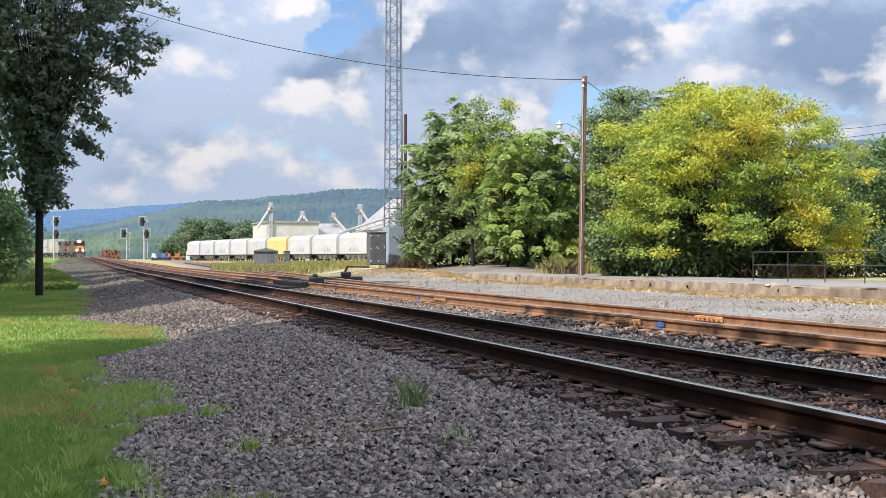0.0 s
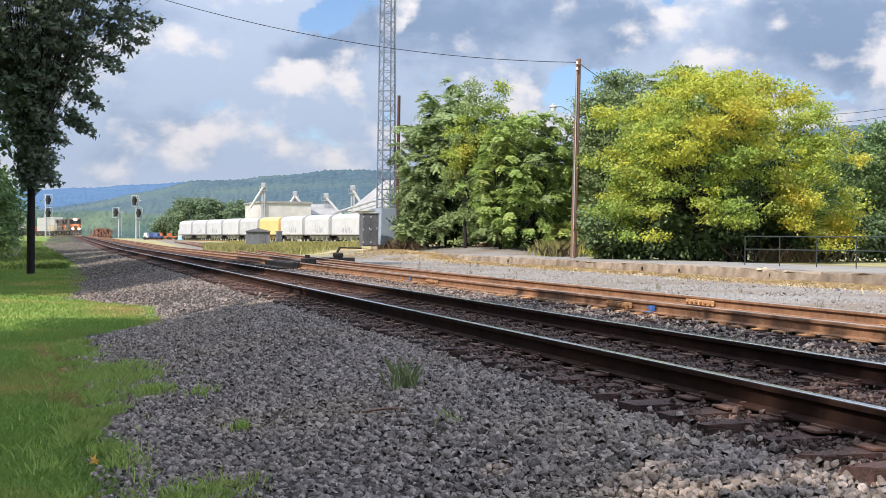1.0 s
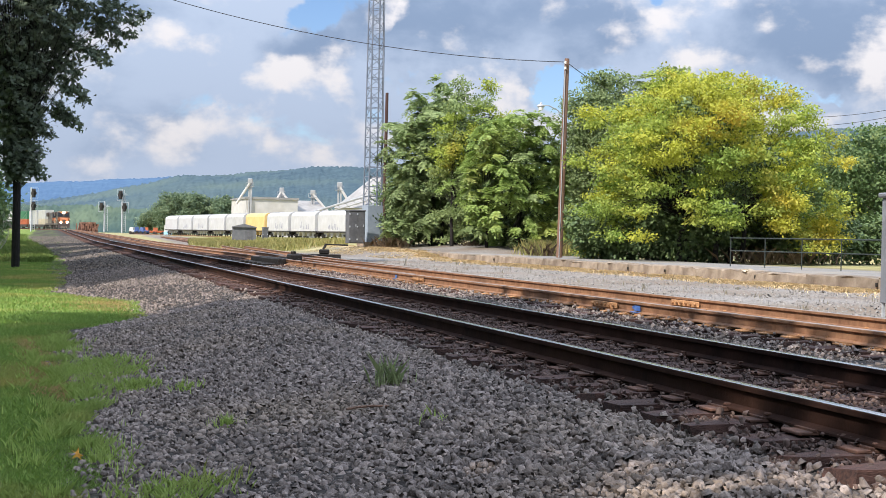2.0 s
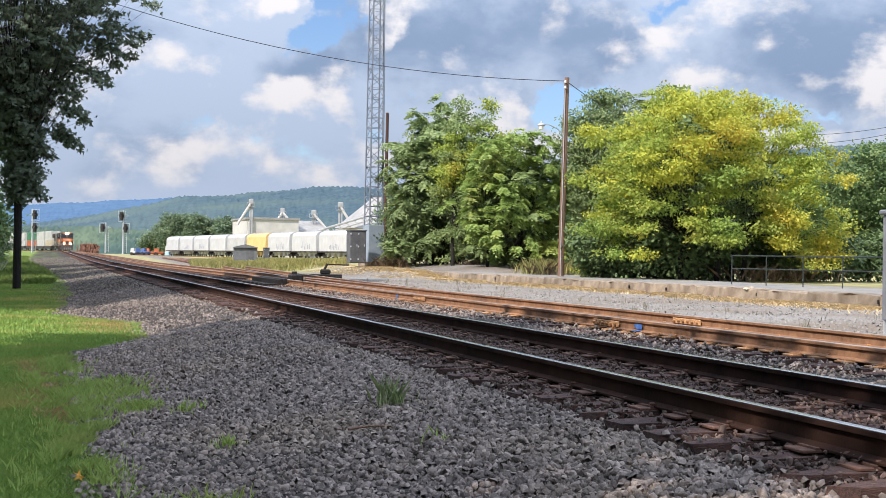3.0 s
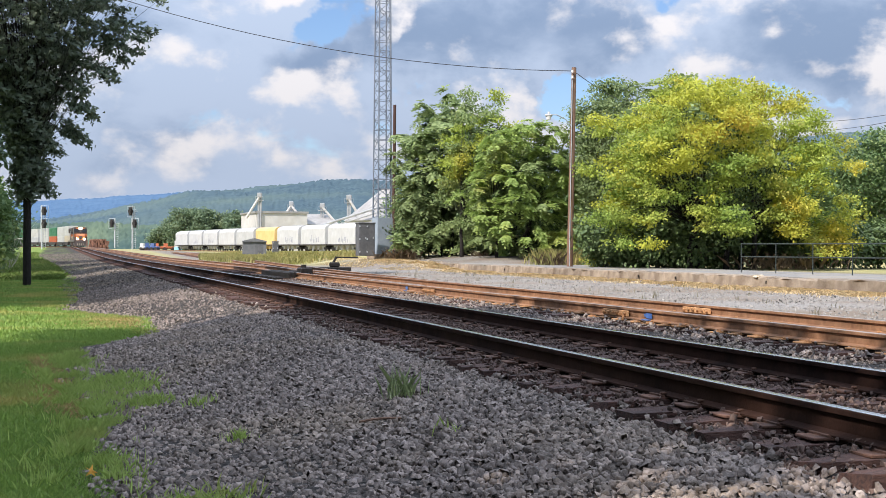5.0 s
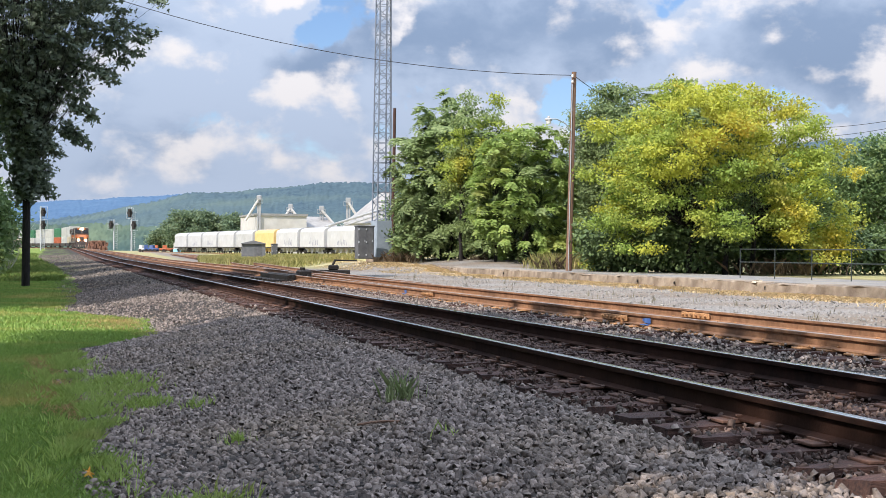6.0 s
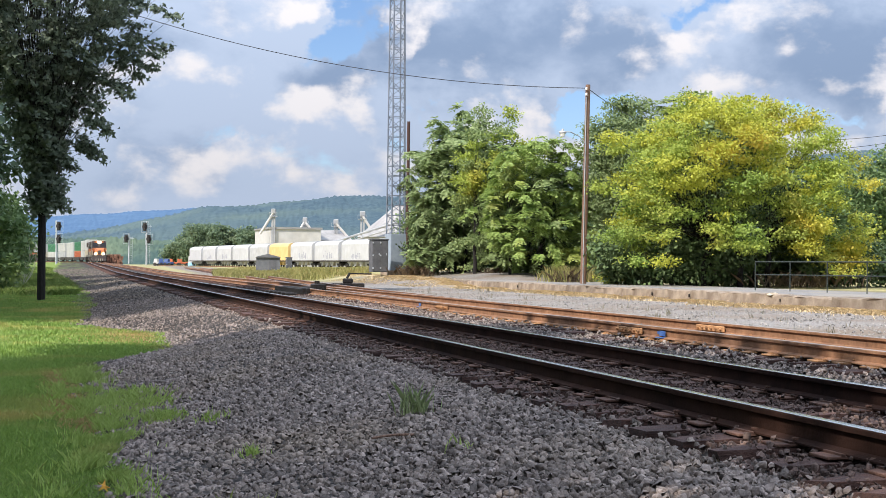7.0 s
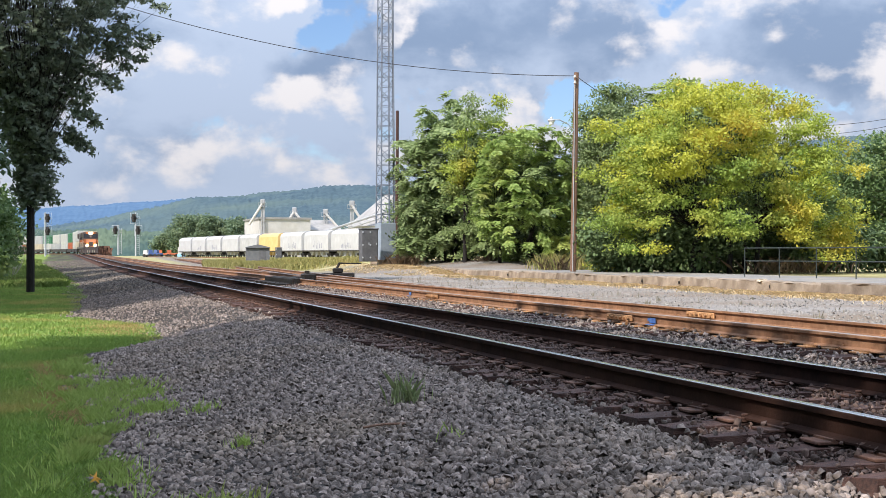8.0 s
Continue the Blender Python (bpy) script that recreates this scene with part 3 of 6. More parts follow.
def build_track(label, fx, y0, y1, near, body, head, plated, seed):
    """A track: two rails on ties; the near ties carry plates and spikes."""
    rnd = random.Random(seed)
    plate, spike = (PLATE_DARK, SPIKE_DARK) if body == M["rail_dark"] else (PLATE, SPIKE)
    track = empty("railway_track", Matrix.Identity(4), label, "railway track", kind="structure")
    for s in (-0.7525, 0.7525):
        rail_under(track, line_path(lambda y: fx(y) + s, y0, y1, 4.0), body, head)
    y, far = y0, []
    while y < y1:
        x, z = fx(y), line_z(fx(y), y) - 0.178
        turn = math.degrees(math.atan2(fx(y + 1) - fx(y), 1.0))
        at = pose(x + 0.05 + rnd.uniform(-0.06, 0.06), y, z + rnd.uniform(-0.012, 0.006), 0, rnd.uniform(-0.4, 0.4), -turn + rnd.uniform(-1.6, 1.6))
        if y < near:
            tie = link("tie", rnd.choice(TIES), track, at=at)
            if y < plated:
                for s in (-0.7525, 0.7525):
                    p = link("tie_plate", plate, tie, at=pose(s - at.translation.x + x, rnd.uniform(-0.01, 0.01), 0.0, 0, 0, rnd.uniform(-2, 2)))
                if y < 22:
                    for s in (-0.7525, 0.7525):
                        for k, q in ((-1, -0.06), (1, 0.06)):
                            link("spike", spike, tie, at=pose(s + k * 0.083, q, -0.006 + rnd.uniform(0, 0.012), 0, 0, 0 if k > 0 else 180))
        else:
            far.append(at)
        y += 0.515 + rnd.uniform(-0.03, 0.03)
    if far:
        base = [(-1.3, -0.115), (1.3, -0.115), (1.3, 0.115), (-1.3, 0.115)]
        verts, faces = [], []
        for at in far:
            i = len(verts)
            verts += [tuple(at @ Vector((u, v, z))) for z in (-0.15, 0.0) for u, v in base]
            faces += [(i + 4, i + 5, i + 6, i + 7)] + [(i + k, i + (k + 1) % 4, i + 4 + (k + 1) % 4, i + 4 + k) for k in range(4)]
        tagged(link("ties", mesh_from("ties", verts, faces, M["tie"]), track), kind="stuff")
    return track


build_track("near main track with grimy rails darkened to stand in for shade", lambda y: TRACK1, -10, 330, 120, M["rail_dark"], M["rail_head"], 60, 1)
build_track("rusty second main track beside the platform", train_x, -10, 560, 75, M["rail_rust"], M["rust_head"], 55, 2)
build_track("rusty yard lead curving off past the switch", yard_x, 30, 335, 30, M["rail_rust"], M["rust_head"], 24, 3)


# ---- platform ----
def build_platform():
    plat = empty("platform", pose(0, 0, 0), "long low weathered concrete railway platform with crumbling edge", "platform", kind="structure")
    rnd = random.Random(5)
    bm = bmesh.new()
    box(bm, PLATFORM_X + 0.3, PLATFORM_X + 5.2, -30, 80, -0.5, PLATFORM_Z - 0.015)
    part("platform_paving", bm, M["paving"], plat)
    y = -30.0
    while y < 79:
        n = rnd.uniform(2.7, 3.3)
        bm = bmesh.new()
        box(bm, 0, 0.5, 0, n - 0.015, -0.62, 0, 0.02)
        bmesh.ops.subdivide_edges(bm, edges=[e for e in bm.edges if abs(e.verts[0].co.y - e.verts[1].co.y) > 1], cuts=7)
        for v in bm.verts:
            if v.co.z > -0.05 and v.co.x < 0.05:
                v.co += Vector((rnd.uniform(0, 0.08), 0, -rnd.uniform(0, 0.07)))
            v.co.x += rnd.uniform(-0.014, 0.014)
        part("edge_block", bm, M["concrete"], plat, at=pose(PLATFORM_X + rnd.uniform(-0.03, 0.03), y, PLATFORM_Z + rnd.uniform(-0.02, 0.015)))
        if rnd.random() < 0.35:
            bm = bmesh.new()
            box(bm, -0.03, 0.02, -0.03, 0.03, -0.24, -0.14, 0.01)
            part("drain_hole", bm, M["iron"], plat, "dark drain hole", at=pose(PLATFORM_X, y - 0.05, PLATFORM_Z))
        if rnd.random() < 0.25:
            for _ in range(rnd.randint(1, 2)):
                bm = bmesh.new()
                a = rnd.uniform(0.1, 0.3)
                box(bm, -0.1, 0.12, -a, a, -0.05, 0.02, 0.012)
                for v in bm.verts:
                    v.co += Vector((rnd.uniform(-0.05, 0.05), rnd.uniform(-0.08, 0.08), rnd.uniform(-0.02, 0.02)))
                part("broken_edge", bm, M["broken"], plat, at=pose(PLATFORM_X + 0.09, y + rnd.uniform(0, n), PLATFORM_Z - 0.012, 0, rnd.uniform(-8, 8), 0))
        y += n


build_platform()


# ---- trees ----
def tree_thing(name, x, y, z, height, trunk_h, trunk_r, clumps, leaf_n, leaf_size, mats, label, seed, bark="trunk", stems=1, droop=0.3, inside=0.72, kind_of="tree", frond=False, straight=False, lobed=False, loose=1.7):
    """A tapered trunk with limbs to every clump, and a crown of single leaves; clumps are (dx, dy, dz, rx, ry, rz, material index, share)."""
    rnd = random.Random(seed)
    npr = np.random.RandomState(seed)
    tree = empty(name, pose(x, y, z), label, kind_of)
    tops = []
    for s in range(stems):
        bm = bmesh.new()
        bx, by = (0, 0) if stems == 1 else (rnd.uniform(-1, 1) * stems * 0.45, rnd.uniform(-0.8, 0.8))
        prev, r = Vector((bx, by, -0.2)), trunk_r
        for k in range(5):
            wob = 0.015 if straight else 0.12
            nxt = Vector((bx + rnd.uniform(-wob, wob) * k, by + rnd.uniform(-wob, wob) * k, trunk_h * (k + 1) / 5))
            tp = 0.97 if straight else 0.88
            rod(bm, prev, nxt, r, r * tp, 9)
            prev, r = nxt, r * tp
        tops.append((prev, r, bm))
    for c in clumps:
        p0, r0, bm = min(tops, key=lambda t: (t[0] - Vector(c[:3])).length)
        start = p0 - Vector((0, 0, rnd.uniform(0, trunk_h * 0.35)))
        end = Vector(c[:3])
        start.z = max(start.z, trunk_h * 0.6)
        mid = start.lerp(end, 0.5) + Vector((rnd.uniform(-0.3, 0.3), rnd.uniform(-0.3, 0.3), 0.12 * (end - start).length))
        few = 1.0 if len(clumps) < 60 else (0.2 if lobed else 0.5)
        rod(bm, start, mid, r0 * 0.5 * few, r0 * 0.28 * few, 5)
        rod(bm, mid, end, r0 * 0.28 * few, r0 * 0.08 * few, 5)
        for _ in range(3 if len(clumps) < 60 else 1):
            tip = end + Vector((rnd.uniform(-1, 1) * c[3] * 0.8, rnd.uniform(-1, 1) * c[4] * 0.8, rnd.uniform(-0.6, 0.8) * c[5]))
            rod(bm, mid.lerp(end, 0.7), tip, r0 * 0.12 * min(1.0, few * 2), r0 * 0.03, 5)
    for _, _, bm in tops:
        part("trunk", bm, M[bark], tree)
    total = sum(c[3] * c[5] * c[7] for c in clumps)
    groups = {}
    for c in clumps:
        n = max(60, int(leaf_n * c[3] * c[5] * c[7] / total))
        # sprays: leaves gather on short twigs, which leaves gaps between
        per = 11 if frond else 14
        m = max(4, n // per)
        d = npr.normal(size=(m, 3))
        d /= np.linalg.norm(d, axis=1)[:, None]
        if frond:
            # fronds spread like an umbrella from each shoot
            d = np.repeat(d[:max(1, (m + 8) // 9)], 9, axis=0)[:m]
        rad = inside + (1 - inside) * npr.rand(m) ** (0.6 if inside else 0.42)
        rad *= 1 + 0.16 * np.sin(d[:, 0] * 5 + seed) * np.cos(d[:, 2] * 6 + c[0]) + npr.normal(size=m) * 0.07
        if frond:
            rad = np.repeat(rad[::9], 9)[:m]
        cen = np.array(c[:3]) + d * rad[:, None] * np.array(c[3:6])
        out = d * np.array([1, 1, 0.55]) + npr.normal(size=(m, 3)) * 0.35
        if frond:
            turn = np.arange(m) * 0.698 + npr.normal(size=m) * 0.2
            out = np.stack([np.cos(turn), np.sin(turn), 0.2 + 0.3 * npr.rand(m)], 1) + d * np.array([1.1, 1.1, 0.7]) + npr.normal(size=(m, 3)) * 0.25
        out[:, 2] -= droop
        out /= np.linalg.norm(out, axis=1)[:, None]
        side = np.cross(out, [0, 0, 1.0]) + 1e-6
        side /= np.linalg.norm(side, axis=1)[:, None]
        up = np.cross(side, out)
        if frond:
            # a feather: leaflets in two rows along a drooping stalk
            k = np.arange(per)
            t = (k // 2) / (per / 2.0)
            sgn = np.where(k % 2, 1.0, -1.0)
            fl = leaf_size * 4.2
            pos = cen[:, None, :] + out[:, None, :] * (t * fl)[None, :, None] - np.array([0, 0, 1.0]) * (t**2 * fl * 0.55)[None, :, None]
            axis = side[:, None, :] * (sgn * 0.9)[None, :, None] + out[:, None, :] * 0.45 + npr.normal(size=(m, per, 3)) * 0.12 - np.array([0, 0, 0.25])
            nor = up[:, None, :] + d[:, None, :] * 0.8 + npr.normal(size=(m, per, 3)) * 0.25
            ln, wd = leaf_size * 1.9, leaf_size * 0.8
        else:
            pos = cen[:, None, :] + npr.normal(size=(m, per, 3)) * leaf_size * loose * np.array([1, 1, 0.55])
            axis = out[:, None, :] + npr.normal(size=(m, per, 3)) * 0.6
            nor = up[:, None, :] + d[:, None, :] * 0.8 + npr.normal(size=(m, per, 3)) * 0.45
            ln, wd = leaf_size * 1.5, leaf_size * 0.95
        pos, axis, nor = pos.reshape(-1, 3), axis.reshape(-1, 3), nor.reshape(-1, 3)
        axis /= np.linalg.norm(axis, axis=1)[:, None]
        b = np.cross(nor, axis)
        b /= np.linalg.norm(b, axis=1)[:, None] + 1e-9
        sc = (0.7 + 0.6 * npr.rand(len(pos)))[:, None]
        quad = np.stack([pos, pos + (axis * 0.45 * ln + b * 0.5 * wd) * sc, pos + axis * ln * sc, pos + (axis * 0.45 * ln - b * 0.5 * wd) * sc], 1)
        groups.setdefault(c[6], []).append(quad.reshape(-1, 3))
        if lobed:
            # the two side lobes of a maple leaf
            for sg in (-1, 1):
                ax = axis * 0.45 + b * sg * 0.9
                bb = b * 0.45 - axis * sg * 0.9
                lobe = np.stack([pos, pos + (ax * 0.4 * ln + bb * 0.36 * wd) * sc, pos + ax * 0.75 * ln * sc, pos + (ax * 0.4 * ln - bb * 0.36 * wd) * sc], 1)
                groups[c[6]].append(lobe.reshape(-1, 3))
    for i, (k, vs) in enumerate(sorted(groups.items())):
        v = np.concatenate(vs)
        tagged(link("crown", mesh_from("crown", v, np.arange(len(v)).reshape(-1, 4), M[mats[k]]), tree), kind="stuff")
    return tree


def round_clumps(rnd, n, w, d, z0, z1, r, mat_pick, squash=0.75, skirt=0.0):
    """Clumps spread over an egg-shaped crown."""
    out = []
    zc, hz = (z0 + z1) / 2, (z1 - z0) / 2
    for i in range(n):
        a = i * 2.39996 + rnd.uniform(-0.3, 0.3)
        u = 1 - 2 * (i + 0.5) / n
        q = math.sqrt(max(0, 1 - u * u))
        q = max(q, skirt) if u < 0 else q
        k = rnd.uniform(0.55, 0.85)
        s = r * rnd.uniform(0.75, 1.25)
        out.append((w * q * math.cos(a) * k, d * q * math.sin(a) * k, zc + hz * u * k, s * 1.15, s * 1.15, s * squash, mat_pick(u, a, rnd), 1.0))
    return out


def spray_clumps(rnd, n, w, d, z0, z1, size, pick, skirt=0.0, seed=0, flat=0.36, core=None):
    """Many small flat sprays on an uneven crown, over a dense core whose darker leaves paint inner shade."""
    out = []
    zc, hz = (z0 + z1) / 2, (z1 - z0) / 2
    for i in range(n):
        a = i * 2.39996 + rnd.uniform(-0.4, 0.4)
        u = 1 - 2 * (i + 0.5) / n
        q = math.sqrt(max(0, 1 - u * u))
        q = max(q, skirt) if u < 0 else q
        dx, dy = q * math.cos(a), q * math.sin(a)
        k = (1 + 0.34 * noise.noise((dx * 1.7 + seed, dy * 1.7, u * 1.7)) + 0.16 * noise.noise((dx * 5, dy * 5 + seed, u * 5))) * (0.52 + 0.46 * rnd.random() ** 0.45)
        s = size * rnd.uniform(0.6, 1.35)
        out.append((w * dx * k, d * dy * k, zc + hz * u * k, s * rnd.uniform(0.8, 1.3), s * rnd.uniform(0.8, 1.3), s * flat, pick(u, (dx, dy), rnd), 1.0))
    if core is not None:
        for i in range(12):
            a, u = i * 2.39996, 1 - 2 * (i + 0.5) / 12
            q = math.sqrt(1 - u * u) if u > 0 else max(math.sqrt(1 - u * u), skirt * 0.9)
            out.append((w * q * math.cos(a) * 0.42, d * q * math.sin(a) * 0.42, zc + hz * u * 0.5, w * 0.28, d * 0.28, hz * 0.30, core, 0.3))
    return out


def build_trees():
    rnd = random.Random(11)
    # the shaded maple beside the lawn
    x, y = -0.93, 53.0
    cl = []
    # an uneven crown: how far it reaches at each height, with boughs that hang past it
    heights = (3.2, 4.0, 4.8, 5.3, 6.1, 7.0, 7.5, 8.5, 9.3, 10.5, 12.0, 15.0, 18.0)
    reaches = (0.1, 0.2, 0.35, 0.8, 1.35, 1.3, 1.9, 2.5, 3.2, 4.1, 5.0, 4.3, 1.5)
    for k in range(480):
        zc = 3.3 + 14.2 * ((k + 0.5) / 480) ** 0.85
        reach = float(np.interp(zc, heights, reaches)) * (1 + 0.4 * noise.noise((math.cos(k * 2.39996) * 1.5, math.sin(k * 2.39996) * 1.5, zc * 0.9)))
        a, r = k * 2.39996, rnd.uniform(0.26, 0.46) + 0.015 * zc
        q = max(0.05, reach * 0.86 - 0.5 * r) * rnd.uniform(0.2, 1.0) ** 0.5
        cl.append((q * math.cos(a), q * math.sin(a), zc, r, r, r * 0.62, 0, 1.0))
    for across, up_ in ((4.9, 10.6), (4.5, 9.5), (4.25, 9.2), (3.95, 8.85), (3.6, 8.5), (3.2, 7.7), (2.9, 8.0), (2.25, 7.2), (2.55, 6.3), (2.2, 6.6), (2.0, 5.45), (1.6, 5.75), (1.0, 4.95), (0.7, 5.2), (0.6, 4.3), (0.8, 3.5), (0.4, 3.8)):
        depth = rnd.uniform(-0.5, 0.5)
        for k in range(3):
            p, r = 1 - 0.13 * k, 0.16 + 0.08 * k
            cl.append((across * p * 0.962 + depth * 0.27, -across * p * 0.273 + depth * 0.96, up_ + 0.22 * k, r, r, r * 0.8, 0, 1.5))
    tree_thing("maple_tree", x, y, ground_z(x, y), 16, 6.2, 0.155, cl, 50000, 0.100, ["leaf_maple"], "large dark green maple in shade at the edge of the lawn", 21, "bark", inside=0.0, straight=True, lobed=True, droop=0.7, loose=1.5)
    # more shade trees along the lawn
    for i, (x, y, w, z0, z1, leaves, size) in enumerate(((-9.0, 35.5, 4.9, 3.4, 17, 16000, 0.36), (-9.5, 45.0, 5.2, 3.4, 17, 14000, 0.36), (-10, 52.5, 5.0, 3.4, 16, 11000, 0.36), (-10, 71, 6, 3.4, 16, 11000, 0.36), (-10, 86, 6, 3.4, 16, 11000, 0.36), (-10, 104, 7, 3.4, 17, 9000, 0.4),
                                                          (-12.5, 8.5, 6.0, 5, 22.5, 20000, 0.42), (-12.5, 3.3, 5.2, 5, 22.0, 20000, 0.42), (-13.5, -13.0, 6.0, 4, 16, 12000, 0.42))):
        cl = round_clumps(rnd, 30, w, w, z0, z1, 1.9, lambda u, a, r: 0)
        tree_thing("maple_tree", x, y, ground_z(x, y), 15, 6, 0.24, cl, leaves, size, ["leaf_dark"], "dark green shade tree on the lawn", 30 + i, "bark", inside=0.25)
    # unseen trees added past the lawn and behind the camera to block low sky light
    for i, (x, y) in enumerate(((-24, -18), (-25, -4), (-24, 9), (-26, 23), (-25, 38), (-14, -28), (0, -30), (14, -30))):
        cl = round_clumps(rnd, 16, 7.5, 6.5, -0.5, 13, 2.6, lambda u, a, r: 0, 0.8, 0.9)
        tree_thing("woodland_tree", x, y, ground_z(x, y), 13, 5, 0.25, cl, 3200, 0.7, ["leaf_dark"], "dense dark unseen tree added to block low sky light", 130 + i, "bark", inside=0.3)
    # the thicket behind the platform: broad-leaved tall shoots and lighter feathered sumac
    x, y = sight(4.0, 84)
    z = ground_z(x, y)
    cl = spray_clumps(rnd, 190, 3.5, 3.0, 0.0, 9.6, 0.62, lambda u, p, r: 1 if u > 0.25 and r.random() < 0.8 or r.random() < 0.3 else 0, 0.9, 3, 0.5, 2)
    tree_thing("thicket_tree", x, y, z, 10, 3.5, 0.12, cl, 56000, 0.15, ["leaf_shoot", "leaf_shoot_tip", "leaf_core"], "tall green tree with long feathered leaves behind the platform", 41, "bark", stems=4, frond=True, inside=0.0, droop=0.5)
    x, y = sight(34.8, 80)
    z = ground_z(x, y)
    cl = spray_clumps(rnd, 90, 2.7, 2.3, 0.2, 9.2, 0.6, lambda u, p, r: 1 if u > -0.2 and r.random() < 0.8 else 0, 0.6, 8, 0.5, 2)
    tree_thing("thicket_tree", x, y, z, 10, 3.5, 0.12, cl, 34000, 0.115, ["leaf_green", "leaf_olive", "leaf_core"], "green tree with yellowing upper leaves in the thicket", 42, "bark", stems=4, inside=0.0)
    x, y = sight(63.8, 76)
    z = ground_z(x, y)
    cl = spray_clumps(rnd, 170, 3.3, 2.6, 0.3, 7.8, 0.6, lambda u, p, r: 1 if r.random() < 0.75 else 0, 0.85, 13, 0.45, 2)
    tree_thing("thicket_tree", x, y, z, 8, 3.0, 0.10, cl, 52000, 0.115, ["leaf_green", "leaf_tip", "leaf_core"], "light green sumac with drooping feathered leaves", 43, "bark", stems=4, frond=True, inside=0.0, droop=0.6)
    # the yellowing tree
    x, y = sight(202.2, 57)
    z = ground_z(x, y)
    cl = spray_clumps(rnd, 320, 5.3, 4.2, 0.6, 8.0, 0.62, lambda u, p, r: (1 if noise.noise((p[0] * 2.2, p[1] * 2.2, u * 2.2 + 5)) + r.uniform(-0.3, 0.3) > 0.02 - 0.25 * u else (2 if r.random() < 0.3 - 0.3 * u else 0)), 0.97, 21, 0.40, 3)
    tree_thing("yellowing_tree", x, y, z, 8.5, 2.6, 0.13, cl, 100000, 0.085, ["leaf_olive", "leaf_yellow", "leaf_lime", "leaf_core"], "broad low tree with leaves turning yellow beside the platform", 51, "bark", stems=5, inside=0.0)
    x, y = sight(128.9, 74)
    z = ground_z(x, y)
    cl = spray_clumps(rnd, 120, 2.2, 2.0, 1.5, 9.5, 0.7, lambda u, p, r: 0, 0.8, 31, 0.7, 0)
    tree_thing("green_tree", x, y, z, 9, 3.5, 0.13, cl, 46000, 0.11, ["leaf_shoot"], "dark green tree behind the yellowing one", 52, inside=0.0)
    x, y = sight(184, 70)
    z = ground_z(x, y)
    cl = spray_clumps(rnd, 90, 3.3, 2.5, 4.0, 9.6, 0.75, lambda u, p, r: 0, 0.7, 38, 0.6, 1)
    tree_thing("green_tree", x, y, z, 10, 4, 0.13, cl, 26000, 0.17, ["leaf_green", "leaf_core"], "tall green tree rising over the yellowing one", 53, frond=True, inside=0.0, droop=0.5)
    # woodland towards the side
    for i, (px, d, h, w) in enumerate(((309.2, 84, 7.6, 3.8), (354.7, 84, 9.0, 4.6), (321.6, 120, 10.5, 6.0), (276.0, 105, 8.5, 5), (226.3, 100, 7, 5), (110.2, 110, 7, 4), (72.9, 104, 6, 4), (31.5, 112, 7, 4.5), (-9.9, 112, 6, 3.5), (164.1, 96, 6, 4))):
        x, y = sight(px, d)
        z = ground_z(x, y)
        cl = spray_clumps(rnd, 60, w, w, 0.0, h, 1.0, lambda u, p, r: 0, 0.9, i * 7, 0.5, 0)
        tree_thing("woodland_tree", x, y, z, h, h * 0.4, 0.15, cl, 15000, 0.165, ["leaf_wood"], "dense green woodland tree beyond the platform", 60 + i, inside=0.0)
    # low undergrowth under the trees, in the same darkened leaf as the crown cores
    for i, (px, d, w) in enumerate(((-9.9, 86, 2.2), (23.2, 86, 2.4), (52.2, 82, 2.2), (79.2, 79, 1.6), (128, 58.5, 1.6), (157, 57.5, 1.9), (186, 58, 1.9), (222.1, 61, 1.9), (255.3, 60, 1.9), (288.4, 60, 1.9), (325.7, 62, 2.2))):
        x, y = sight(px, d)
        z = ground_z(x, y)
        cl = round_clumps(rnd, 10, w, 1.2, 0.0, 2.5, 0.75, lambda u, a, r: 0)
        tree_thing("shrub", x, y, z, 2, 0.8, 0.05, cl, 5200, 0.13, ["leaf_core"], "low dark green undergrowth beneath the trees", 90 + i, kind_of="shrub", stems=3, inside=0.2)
    # two round trees far off in front of the hills
    for i, (px, d, h, w) in enumerate(((-181.9, 430, 13.5, 8.0), (-152.9, 430, 12, 7.5), (-196.4, 440, 8, 6))):
        x, y = sight(px, d)
        z = ground_z(x, y)
        cl = spray_clumps(rnd, 50, w, w, 0.5, h, 1.6, lambda u, p, r: 0, 0.9, i * 5, 0.55, 0)
        tree_thing("distant_tree", x, y, z, h, 4, 0.3, cl, 16000, 0.48, ["leaf_far"], "round green tree in front of the hills", 70 + i, inside=0.4)
    # scrub past the maple
    for i, (px, d, h, w) in enumerate(((-345.6, 78, 5.6, 2.4), (-374.6, 66, 6.5, 3.4), (-329.1, 110, 5.5, 1.7))):
        x, y = sight(px, d)
        z = ground_z(x, y)
        cl = spray_clumps(rnd, 50, w, w, 0.0, h, 0.7, lambda u, p, r: 0, 0.9, i * 5 + 2, 0.55, 0)
        tree_thing("shrub", x, y, z, h, 1.6, 0.08, cl, 10000, 0.185, ["leaf_wood"], "overgrown green shrub at the edge of the lawn", 80 + i, inside=0.35, kind_of="shrub", stems=3)


build_trees()


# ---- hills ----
# the blue haze of distance is put into these base colours
M["hill"] = surface("hazed_wooded_hillside", (0.036, 0.066, 0.094), (0.076, 0.118, 0.134), 0.05, 0.95, bump=0, stain=(0.125, 0.165, 0.125), stain_scale=0.004, stain_amount=0.5, spec=0.1)
M["hill_far"] = surface("distant_hazed_ridge", (0.052, 0.105, 0.195), (0.082, 0.148, 0.235), 0.03, 0.95, bump=0, spec=0.1)
